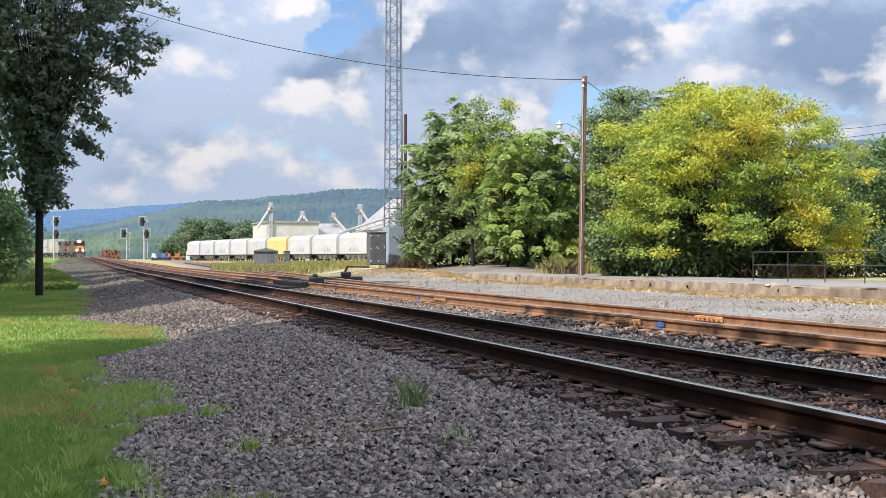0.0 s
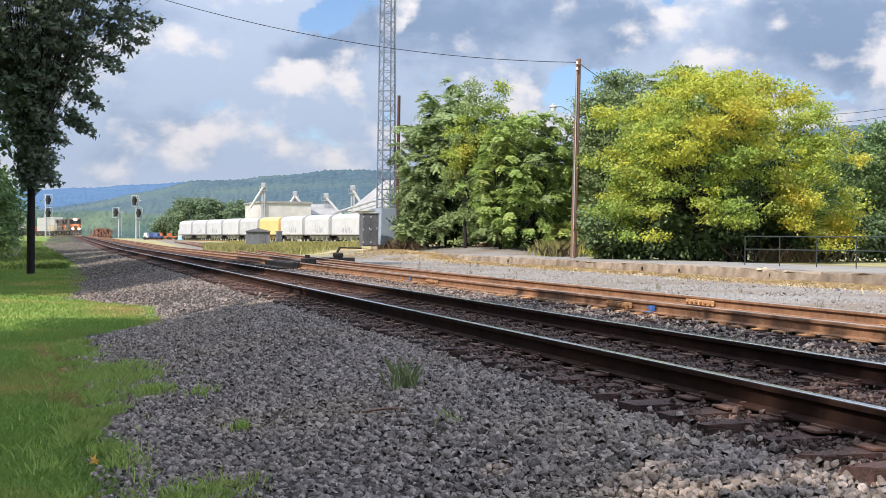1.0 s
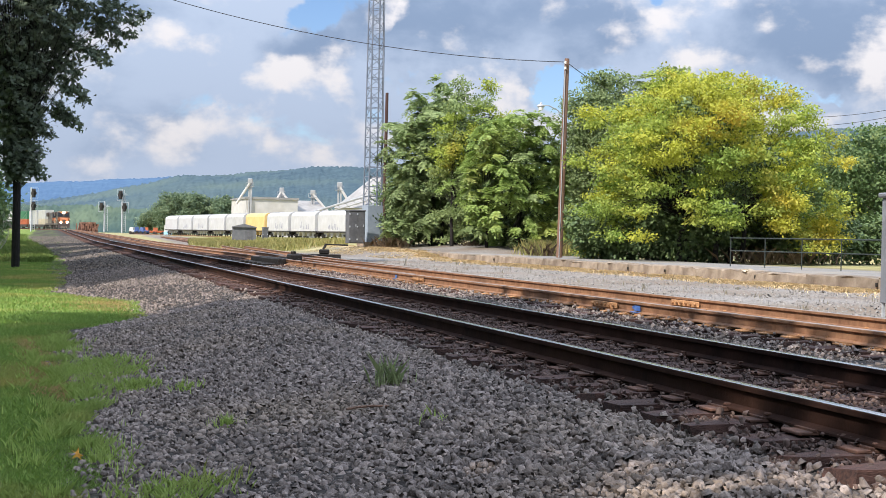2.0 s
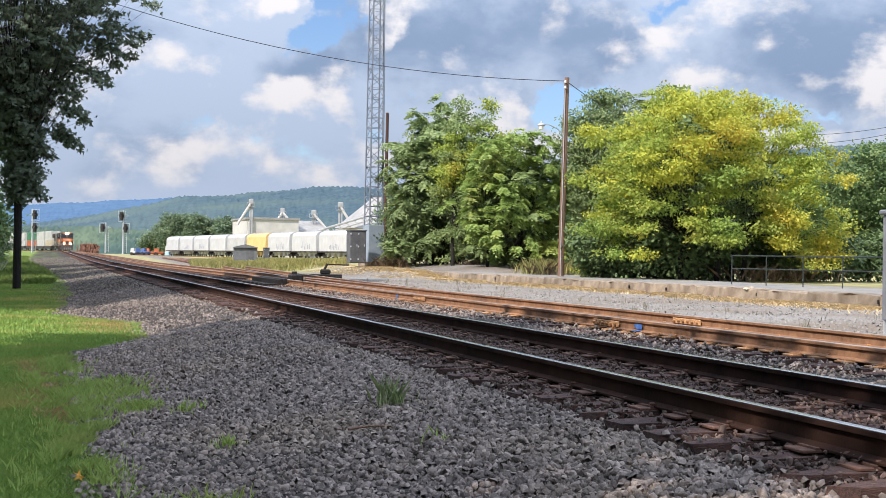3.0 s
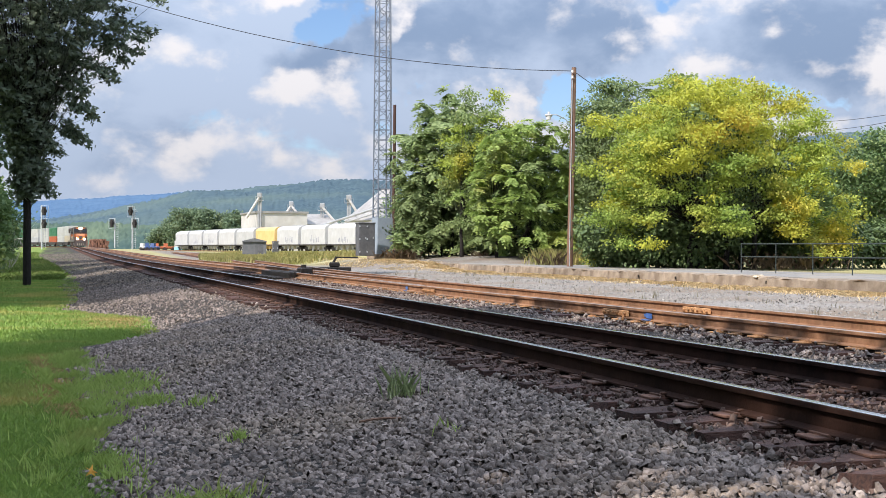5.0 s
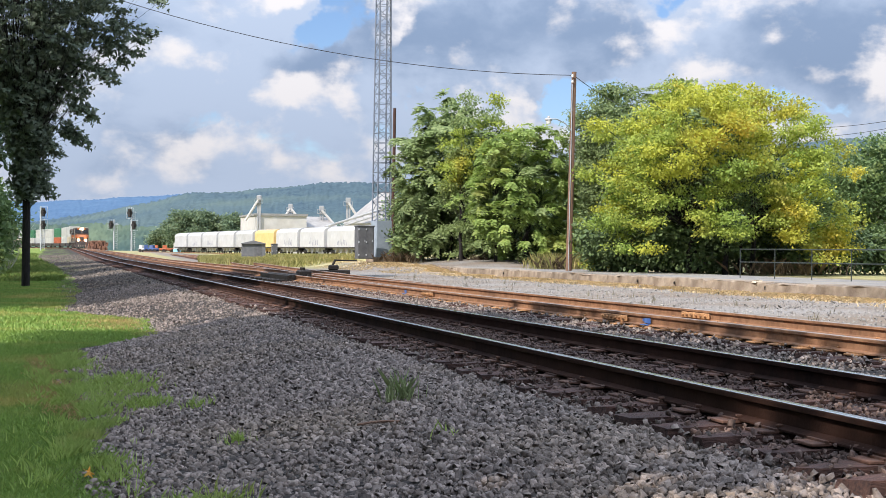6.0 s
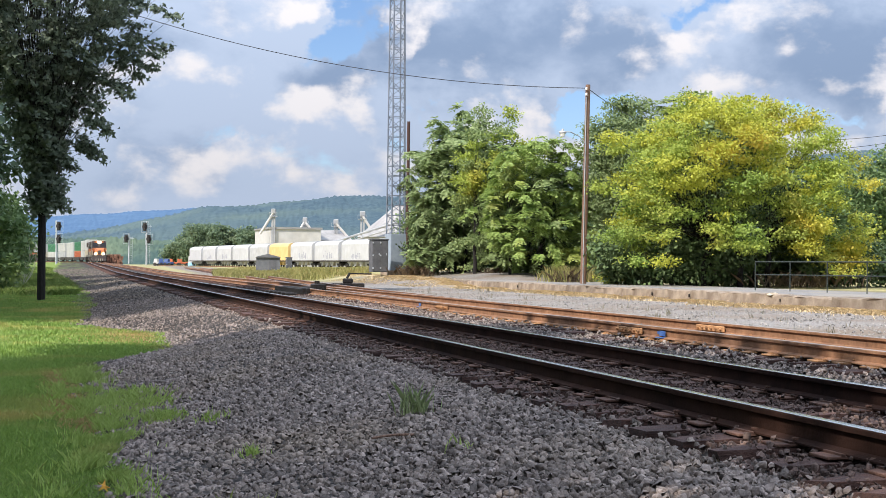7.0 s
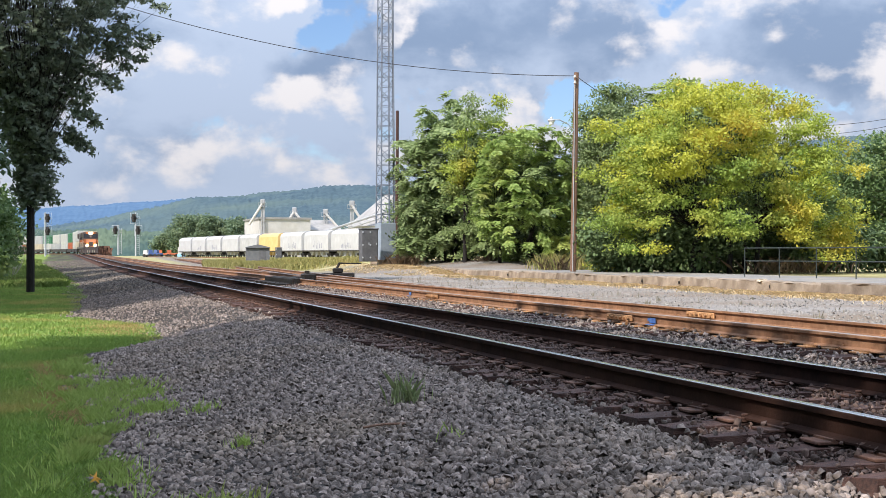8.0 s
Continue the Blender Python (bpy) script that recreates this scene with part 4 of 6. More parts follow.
M["belt"] = surface("hazed_distant_tree_belt", (0.036, 0.068, 0.068), (0.075, 0.115, 0.095), 0.08, 0.95, bump=0, stain=(0.16, 0.20, 0.11), stain_scale=0.02, stain_amount=0.5, spec=0.1)


def build_hill(name, label, crest, depth, d, mat, seed, lump):
    """A wooded ridge: rows of points from its foot up to the crest, with an uneven tree line; crest is (mils, mils over the eye)."""
    bs = np.arange(crest[0][0], crest[-1][0], 1.2)
    hs = np.interp(bs, [c[0] for c in crest], [c[1] for c in crest])
    rows_n = 26
    verts, faces = [], []
    for j in range(rows_n + 1):
        k = j / rows_n
        for a, h in zip(bs, hs):
            dist = d - depth * (1 - k)
            x, y = sight(a, dist)
            top = (h + 1.3) * d / 1000
            z = top * (k ** 0.8) * (1 + 0.05 * noise.noise((a * 0.03, k * 3, seed))) - 6 * (1 - k)
            z += lump * noise.noise((a * 0.5, k * 30, seed)) + lump * 0.6 * noise.noise((a * 1.4, k * 60, seed + 3))
            verts.append((x, y, z))
    n = len(bs)
    for j in range(rows_n):
        for i in range(n - 1):
            faces.append((j * n + i, j * n + i + 1, (j + 1) * n + i + 1, (j + 1) * n + i))
    tagged(link(name, mesh_from(name, verts, faces, mat)), label, "hill", kind="structure")


build_hill("backdrop", "far wooded ridge tinted blue for haze under the clouds", [(-900, 40), (-420, 32), (-290, 32.7), (-240, 36.5), (-205, 38.5), (-150, 40.6), (0, 45), (300, 48), (700, 55), (1100, 45)], 900, 3600, M["hill_far"], 2, 3)
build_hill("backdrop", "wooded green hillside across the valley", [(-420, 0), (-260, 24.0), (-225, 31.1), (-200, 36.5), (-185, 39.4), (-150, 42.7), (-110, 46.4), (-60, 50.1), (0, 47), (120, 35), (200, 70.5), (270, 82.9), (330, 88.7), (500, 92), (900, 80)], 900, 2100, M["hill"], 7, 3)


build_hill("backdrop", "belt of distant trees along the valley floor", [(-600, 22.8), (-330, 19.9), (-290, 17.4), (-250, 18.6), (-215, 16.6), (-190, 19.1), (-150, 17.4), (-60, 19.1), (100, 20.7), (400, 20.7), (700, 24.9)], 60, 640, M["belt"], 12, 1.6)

# ---- railway yard and mast things ----
M["tower"] = surface("weathered_tower_steel", (0.12, 0.145, 0.19), (0.21, 0.24, 0.29), 3, 0.55, metal=0.1, bump=0.05)


M["guard"] = surface("blue_grey_sheet_metal", (0.22, 0.27, 0.33), (0.32, 0.37, 0.43), 2, 0.5, bump=0.03)


def build_tower():
    x, y = sight(-42.3, 86)
    z = 0.42
    t = empty("lattice_tower", pose(x, y, z, 0, 0, 8), "tall galvanised lattice radio tower on a sheet metal base", "radio tower")
    bm = bmesh.new()
    box(bm, -0.75, 0.9, -0.7, 0.7, -0.8, 0.06, 0.02)
    part("footing", bm, M["concrete"], t, "pale concrete footing")
    half = 0.46
    legs = [Vector((-half, -half)), Vector((half, -half)), Vector((half, half)), Vector((-half, half))]
    H = 30.0

    def leg_at(c, h):
        k = 1 - 0.012 * h
        return Vector((c.x * k, c.y * k, h))

    for c in legs:
        part("leg", rod(bmesh.new(), leg_at(c, 0), leg_at(c, H), 0.052, 0.040, 6), M["tower"], t)
    h, bay = 2.3, 0.62
    bm = bmesh.new()
    i = 0
    while h + bay < H:
        for a, b in zip(legs, legs[1:] + legs[:1]):
            p, q = (a, b) if i % 2 else (b, a)
            rod(bm, leg_at(p, h), leg_at(q, h + bay), 0.021, seg=4)
            rod(bm, leg_at(a, h), leg_at(b, h), 0.019, seg=4)
        h += bay
        i += 1
    part("lattice_bracing", bm, M["tower"], t)
    bm = bmesh.new()
    box(bm, -half - 0.05, half + 0.05, -half - 0.05, half + 0.05, 0.06, 2.35, 0.012)
    part("climbing_guard", bm, M["guard"], t, "smooth sheet metal climbing guard")
    part("cable_run", rod(bmesh.new(), (half + 0.06, -0.1, 2.3), (half * 0.7, -0.1, H - 2), 0.02, seg=5), M["wire"], t)
    # a wooden pole close behind it
    x, y = sight(-34.0, 88)
    p = empty("wooden_pole", pose(x, y, 0.3), "short weathered wooden pole behind the tower", "utility pole")
    part("shaft", rod(bmesh.new(), (0, 0, -0.5), (0.05, 0, 9.8), 0.13, 0.10, 10), M["tie"], p)


def build_case(name, x, y, z, w, d, h, label, mat, turn=0, legs=0.0, doors=1):
    c = empty(name, pose(x, y, z, 0, 0, turn), label, "equipment case")
    bm = bmesh.new()
    box(bm, -w / 2, w / 2, -d / 2, d / 2, legs, h - 0.08, 0.012)
    part("body", bm, mat, c)
    bm = bmesh.new()
    box(bm, -w / 2 - 0.05, w / 2 + 0.05, -d / 2 - 0.05, d / 2 + 0.05, h - 0.08, h, 0.02)
    part("roof_cap", bm, mat, c)
    for i in range(doors):
        a, b = -w / 2 + 0.03 + i * (w - 0.06) / doors, -w / 2 + 0.03 + (i + 1) * (w - 0.06) / doors - 0.01
        bm = bmesh.new()
        box(bm, a, b, -d / 2 - 0.022, -d / 2 - 0.002, legs + 0.06, h - 0.13, 0.006)
        door = part("door", bm, mat, c)
        bm = bmesh.new()
        box(bm, b - 0.10, b - 0.05, -d / 2 - 0.05, -d / 2 - 0.02, h * 0.5, h * 0.5 + 0.14, 0.008)
        part("handle", bm, M["galv"], door)
        for k in (0.12, 0.5, 0.88):
            bm = bmesh.new()
            zz = legs + (h - legs) * k
            box(bm, a - 0.03, a + 0.05, -d / 2 - 0.06, -d / 2 - 0.015, zz - 0.05, zz + 0.05, 0.008)
            part("hinge", bm, M["galv"], door)
    if legs:
        for sx in (-1, 1):
            for sy in (-1, 1):
                bm = bmesh.new()
                box(bm, sx * (w / 2 - 0.04) - 0.02, sx * (w / 2 - 0.04) + 0.02, sy * (d / 2 - 0.05) - 0.02, sy * (d / 2 - 0.05) + 0.02, -0.3, legs)
                part("leg", bm, M["galv"], c)
    return c


def build_pole():
    x, y = sight(95.3, 60)
    p = empty("utility_pole", pose(x, y, PLATFORM_Z), "weathered brown wooden utility pole with a street light arm", "utility pole")
    part("shaft", rod(bmesh.new(), (0, 0, -0.3), (0.17, 0, 8.75), 0.14, 0.105, 12), M["pole"], p)
    bm = bmesh.new()
    pts = [Vector((0.1, -0.05, 6.1)), Vector((-0.25, -0.1, 6.45)), Vector((-0.7, -0.2, 6.62)), Vector((-1.0, -0.25, 6.62))]
    for a, b in zip(pts, pts[1:]):
        rod(bm, a, b, 0.025, seg=7)
    part("lamp_arm", bm, M["galv"], p)
    bm = bmesh.new()
    bmesh.ops.create_uvsphere(bm, u_segments=14, v_segments=8, radius=0.15, matrix=Matrix.Translation((-1.1, -0.26, 6.58)) @ Matrix.Diagonal((1.15, 1.0, 0.55, 1)))
    rod(bm, (-1.1, -0.26, 6.6), (-1.1, -0.26, 6.74), 0.06, 0.05, 10)
    head = part("lamp_head", bm, M["lamp"], p, "grey cobra lamp head", smooth_=True)
    bm = bmesh.new()
    rod(bm, (-1.1, -0.26, 6.40), (-1.1, -0.26, 6.55), 0.09, 0.13, 12)
    part("lens", bm, M["lens"], head, "clear lamp lens")
    for zz in (8.3, 8.55):
        bm = bmesh.new()
        rod(bm, (0.02, -0.1, zz), (0.02, -0.2, zz), 0.03, seg=7)
        rod(bm, (0.02, -0.2, zz - 0.05), (0.02, -0.2, zz + 0.06), 0.045, seg=8)
        part("insulator", bm, M["lens"], p)
    part("conduit", rod(bmesh.new(), (-0.06, -0.13, 0.0), (0.04, -0.13, 8.2), 0.02, seg=6), M["galv"], p)
    top = Vector((x + 0.15, y, PLATFORM_Z + 8.6))
    wire("overhead_wire", Vector((*sight(-490.7, 60), rise(290.1, 60))), top, 2.36, "thin black overhead wire sagging across the tracks")
    wire("overhead_wire", top, Vector((*sight(164.1, 95), rise(101.5, 95))), 0.5, "thin black wire running down behind the trees")
    for ya, yb in ((214, 190), (232, 200)):
        wire("overhead_wire", Vector((*sight(247.0, 90), rise((450 - ya - 8) / 2.413, 90))), Vector((*sight(379.6, 80), rise((450 - yb + 10) / 2.413, 80))), 0.5, "thin black wire beyond the trees")


def wire(name, a, b, sag, label):
    cu = bpy.data.curves.new(name, "CURVE")
    cu.dimensions, cu.bevel_depth, cu.bevel_resolution = "3D", 0.016, 1
    sp = cu.splines.new("POLY")
    n = 30
    sp.points.add(n)
    for i in range(n + 1):
        k = i / n
        p = Vector(a).lerp(Vector(b), k) - Vector((0, 0, sag * 4 * k * (1 - k)))
        sp.points[i].co = (*p, 1)
    cu.materials.append(M["wire"])
    return tagged(new(name, cu), label, "cable")


def build_fence():
    f = empty("pipe_fence", pose(0, 0, 0), "dark painted pipe fence with two rails along the platform", "fence")
    a, b = Vector((*sight(221.3, 46), PLATFORM_Z)), Vector((*sight(404.5, 37), PLATFORM_Z))
    n = 6
    for i in range(n + 1):
        p = a.lerp(b, i / n)
        part("post", rod(bmesh.new(), p - Vector((0, 0, 0.1)), p + Vector((0, 0, 0.95)), 0.018, seg=8), M["fence"], f)
    for h in (0.95, 0.52):
        part("rail", rod(bmesh.new(), a + Vector((0, 0, h)), b + Vector((0, 0, h)), 0.018, seg=8), M["fence"], f)


M["mast"] = surface("pale_signal_paint", (0.36, 0.38, 0.40), (0.52, 0.53, 0.54), 2, 0.5, bump=0)


def build_signal(px, d, base, h, heads, label):
    x, y = sight(px, d)
    s = empty("signal_mast", pose(x, y, base, 0, 0, -14), label, "railway signal", "railway signals")
    part("mast", rod(bmesh.new(), (0, 0, -0.2), (0, 0, h), 0.13, 0.10, 10), M["mast"], s)
    bm = bmesh.new()
    for sx in (-0.2, 0.2):
        rod(bm, (0.38 + sx, 0.25, 0), (0.38 + sx, 0.25, h - 0.6), 0.035, seg=5)
    k = 0.3
    while k < h - 0.6:
        rod(bm, (0.18, 0.25, k), (0.58, 0.25, k), 0.025, seg=4)
        k += 0.35
    part("ladder", bm, M["mast"], s)
    bm = bmesh.new()
    for zz, dx in heads:
        for sx in (-0.65, 0.65):
            rod(bm, (dx + sx, 0.1, zz - 1.0), (dx + sx, 0.1, zz + 0.9), 0.035, seg=5)
        for q in (-1.0, -0.1, 0.9):
            rod(bm, (dx - 0.65, 0.1, zz + q), (dx + 0.65, 0.1, zz + q), 0.035, seg=5)
    part("head_cage", bm, M["mast"], s)
    for zz, dx in heads:
        bm = bmesh.new()
        prism(bm, [(-0.06, -0.75), (0.06, -0.75), (0.06, 0.75), (-0.06, 0.75)], -0.32, 0.32)
        bmesh.ops.translate(bm, vec=(dx, -0.2, zz), verts=bm.verts[:])
        hd = part("signal_head", bm, M["truck"], s, "black signal head with hooded lamps")
        bm = bmesh.new()
        rod(bm, (dx, -0.14, zz), (dx, -0.19, zz), 0.48, seg=20)
        part("backboard", bm, M["truck"], hd, "round black backboard")
        for j in (-0.45, 0, 0.45):
            bm = bmesh.new()
            rod(bm, (dx, -0.27, zz + j), (dx, -0.6, zz + j), 0.15, 0.13, 10)
            part("hood", bm, M["truck"], hd)
    bm = bmesh.new()
    box(bm, -0.5, 0.9, -0.05, 0.35, h - 1.0, h - 0.94)
    part("service_platform", bm, M["galv"], s)


def build_hopper(m, mat, graf, seed):
    """A covered hopper wagon 15 m long: rounded body, end slopes, hatches, trucks and wheels."""
    rnd = random.Random(seed)
    col = {"hop_white": "white", "hop_grey": "grey", "hop_yellow": "yellow"}[mat]
    c = empty("hopper_wagon", m, col + " covered hopper wagon parked in the yard" + (" with sprayed graffiti" if graf else ""), "freight wagon", "parked hopper wagons")
    L2, w = 7.0, 1.55
    bm = bmesh.new()
    prof = [(-w, 1.25), (w, 1.25), (w, 3.75), (w * 0.86, 4.15), (w * 0.5, 4.4), (-w * 0.5, 4.4), (-w * 0.86, 4.15), (-w, 3.75)]
    prof = [(-y, z) for y, z in prof]
    prism(bm, prof, -L2 * 0.93, L2 * 0.93)
    for v in bm.verts:
        v.co = Vector((v.co.y, v.co.x, v.co.z))
    bmesh.ops.recalc_face_normals(bm, faces=bm.faces[:])
    body = part("body", bm, M[mat], c)
    for k in range(9):
        y = -L2 * 0.85 + k * L2 * 1.7 / 8
        for sx in (-1, 1):
            bm = bmesh.new()
            box(bm, sx * w - 0.012, sx * w + 0.012, y - 0.03, y + 0.03, 1.3, 3.7)
            part("side_rib", bm, M[mat], body)
    bm = bmesh.new()
    box(bm, -w, w, -L2, L2, 1.05, 1.25, 0.02)
    # black sill: the shade between neighbouring wagons is put into its colour
    part("sill", bm, M["truck"], c, "black underframe standing in for the shaded gap between wagons")
    bm = bmesh.new()
    box(bm, -0.5, 0.5, -L2 * 0.9, L2 * 0.9, 4.4, 4.5, 0.02)
    part("roof_walk", bm, M["steel"], c)
    for k in (-4.2, -1.4, 1.4, 4.2):
        bm = bmesh.new()
        prism(bm, [(k - 1.2, 1.1), (k + 1.2, 1.1), (k + 0.35, 0.4), (k - 0.35, 0.4)], -1.0, 1.0)
        part("discharge_bay", bm, M[mat], c)
    for k in (-L2 + 1.6, L2 - 1.6):
        bm = bmesh.new()
        for sx in (-0.95, 0.95):
            box(bm, sx - 0.08, sx + 0.08, k - 1.1, k + 1.1, 0.4, 0.75, 0.03)
        box(bm, -1, 1, k - 0.25, k + 0.25, 0.5, 1.0, 0.03)
        tr = part("truck", bm, M["truck"], c)
        for a in (-0.85, 0.85):
            for sx in (-0.75, 0.75):
                part("wheel", rod(bmesh.new(), (sx - 0.07, k + a, 0.46), (sx + 0.07, k + a, 0.46), 0.46, seg=16), M["truck"], tr)
    for sx in (-0.5, 0.5):
        for e in (-1, 1):
            part("end_ladder", rod(bmesh.new(), (sx, e * (L2 - 0.15), 1.2), (sx, e * (L2 - 0.15), 4.2), 0.03, seg=5), M["steel"], c)
    if graf:
        for k in range(7):
            bm = bmesh.new()
            y = -3.2 + k * 0.7 + rnd.uniform(-0.2, 0.2)
            z0 = 1.4 + rnd.uniform(0, 0.35)
            box(bm, -w - 0.012, -w + 0.01, y, y + rnd.uniform(0.2, 0.6), z0, z0 + rnd.uniform(0.3, 1.1), 0.0)
            part("graffiti_bar", bm, M["graffiti"], body, "grey sprayed bar")
    return c


def build_yard():
    a, b = Vector((*sight(-76.3, 216), 0)), Vector((*sight(-189.4, 325), 0))
    n = 8
    step = (b - a) / n
    d = step.normalized()
    turn = math.degrees(math.atan2(-d.x, d.y))
    kinds = [("hop_white", 1), ("hop_white", 1), ("hop_yellow", 0), ("hop_grey", 0), ("hop_white", 0), ("hop_white", 1), ("hop_white", 1), ("hop_white", 0)]
    spots = [(i, k) for i, k in enumerate(kinds)] + [(-1, ("hop_white", 1)), (-2, ("hop_white", 0))]
    for i, (mat, g) in spots:
        p = a + step * (i + 0.5)
        build_hopper(pose(p.x, p.y, ground_z(p.x, p.y) + 0.2, 0, 0, turn), mat, g, 100 + i)
    track = empty("railway_track", Matrix.Identity(4), "rusty yard track under the parked hopper wagons", "railway track", kind="structure")
    p0, p1 = a - step * 3, b + step * 3
    for s in (-0.75, 0.75):
        path = []
        for k in range(25):
            q = p0.lerp(p1, k / 24) + Vector((d.y, -d.x, 0)) * s
            path.append((q.x, q.y, ground_z(q.x, q.y) + 0.2))
        rail_under(track, path, M["rail_rust"], M["rust_head"])
    # grey hut and case in front of the wagons
    x, y = sight(-135.9, 150)
    z = ground_z(x, y)
    h = empty("equipment_hut", pose(x, y, z, 0, 0, -8), "low grey steel equipment hut with a shallow gable roof", "hut")
    bm = bmesh.new()
    box(bm, -1.3, 1.3, -1.2, 1.2, -0.2, 1.75, 0.02)
    part("wall", bm, M["shedgrey"], h)
    bm = bmesh.new()
    prism(bm, [(-1.35, 1.75), (1.35, 1.75), (1.35, 1.82), (0, 2.15), (-1.35, 1.82)], -1.4, 1.4)
    for v in bm.verts:
        v.co = Vector((v.co.y, v.co.x, v.co.z))
    bmesh.ops.recalc_face_normals(bm, faces=bm.faces[:])
    part("roof", bm, M["shedgrey"], h)
    bm = bmesh.new()
    box(bm, 0.1, 0.9, -1.225, -1.202, 0.0, 1.6)
    part("door", bm, M["darkbox"], h)
    x, y = sight(-120.6, 155)
    build_case("trackside_case", x, y, ground_z(x, y) - 0.1, 0.65, 0.6, 1.7, "small dark grey trackside case in the grass", M["darkbox"])
    # cabinet beside the tower
    x, y = sight(-54.7, 84)
    build_case("relay_cabinet", x, y, 0.38, 1.02, 0.7, 2.05, "grey metal relay cabinet with double doors", M["darkbox"], 5, doors=2)
    x, y = sight(357.2, 21.6)
    build_case("relay_cabinet", x, y, -0.26, 0.85, 0.6, 1.97, "grey signal case on legs beside the track", M["cabinet"], -8, legs=0.2)


def build_mill():
    """The grain elevator behind the wagons."""
    d = 330
    x, y = sight(-116.5, d)
    g = ground_z(x, y)
    turn = -math.degrees(TURN8)
    m = empty("grain_mill", pose(x, y, g, 0, 0, turn + 20), "white clad grain mill building behind the wagons", "industrial building")
    top = rise(24.9, d) - g
    bm = bmesh.new()
    box(bm, -7.2, 5.0, -6, 12, -1, top)
    part("wall", bm, M["building"], m)
    bm = bmesh.new()
    prism(bm, [(-6.3, top), (12.3, top), (12.3, top + 0.3), (-6.3, top + 0.5)], -7.5, 5.3)
    part("roof", bm, M["roof"], m)
    bm = bmesh.new()
    box(bm, 5.0, 13.0, -3, 10, -1, top - 2.5)
    part("annex", bm, M["building"], m)
    bm = bmesh.new()
    prism(bm, [(-3.3, top - 2.5), (10.3, top - 2.5), (3.5, top + 0.2)], 4.9, 13.3)
    part("annex_roof", bm, M["roof"], m)

    def leg_(px, y0, d, w, label, chute=None):
        x, y = sight(px, d)
        z = ground_z(x, y)
        h = rise(y0, d) - z
        e = empty("grain_elevator_tower", pose(x, y, z, 0, 0, turn), label, "grain elevator leg", "grain elevator legs")
        bm = bmesh.new()
        for sx in (-1, 1):
            box(bm, sx * w * 0.28 - 0.2, sx * w * 0.28 + 0.2, -0.25, 0.25, -0.3, h - 1.0)
        part("casing", bm, M["steel"], e)
        bm = bmesh.new()
        box(bm, -w * 0.6, w * 0.6, -0.5, 0.5, h - 1.6, h - 0.2, 0.12)
        part("head", bm, M["steel"], e)
        bm = bmesh.new()
        box(bm, -w, w, -0.7, 0.7, h - 2.1, h - 2.0)
        for sx in (-w, 0, w):
            rod(bm, (sx, -0.7, h - 2.0), (sx, -0.7, h - 1.1), 0.04, seg=4)
        box(bm, -w, w, -0.74, -0.66, h - 1.15, h - 1.07)
        part("head_platform", bm, M["steel"], e)
        for q, (dx, dz) in enumerate(chute or ()):
            part("chute", rod(bmesh.new(), (0, -0.4, h - 1.2), (dx, -0.4, h - 1.2 - dz), 0.30, seg=8), M["building"], e)
        return e

    leg_(-132.2, 41.0, 322, 0.9, "grey steel grain leg with a long white spout", ((-3.1, 5.0),))
    leg_(-109.0, 34.8, 335, 0.9, "grey steel grain leg with spouts", ((-1.6, 2.6), (1.9, 2.4)))
    leg_(-86.2, 33.6, 335, 1.0, "grey steel grain leg with a spout", ((4.0, 4.5),))
    leg_(-66.7, 39.8, 310, 1.0, "tall grey steel grain leg", ((2.8, 4.5),))
    # storage shed with a long pitched roof beside the legs
    x, y = sight(-39.0, 300)
    g = ground_z(x, y)
    s = empty("grain_store", pose(x, y, g, 0, 0, turn), "round grain store with a conical grey roof", "grain bin")
    wall, apex = rise(19.9, 300) - g, rise(43.5, 300) - g
    part("wall", rod(bmesh.new(), (0, 0, -0.5), (0, 0, wall), 9.2, seg=40), M["building"], s)
    part("roof", rod(bmesh.new(), (0, 0, wall), (0, 0, apex), 9.6, 1.0, seg=40), M["roof"], s)
    bm = bmesh.new()
    rod(bm, (-13, -9.6, wall - 1.0), (0, -9.6, wall + 3.2), 0.25, seg=6)
    rod(bm, (-13, -9.6, wall - 2.0), (0, -9.6, wall + 2.2), 0.15, seg=6)
    for k in range(9):
        q = k / 8
        rod(bm, (-13 + 13 * q, -9.6, wall - 1 + 4.2 * q), (-13 + 13 * min(1, q + 0.08), -9.6, wall - 2 + 4.2 * q), 0.08, seg=4)
    part("conveyor", bm, M["steel"], s)


build_tower()
build_pole()
build_fence()
build_yard()
build_mill()
build_signal(-291.8, 235, grade(230) + 0.1, 7.4, ((6.4, 0.45), (4.2, 0.45)), "tall grey signal mast with two black heads and a ladder")
build_signal(-238.3, 262, 0.85, 5.6, ((4.6, -0.5),), "grey signal mast with one black head")
build_signal(-225.4, 245, 0.7, 7.6, ((6.6, -0.3), (4.4, 0.45)), "tall grey signal mast with two black heads")


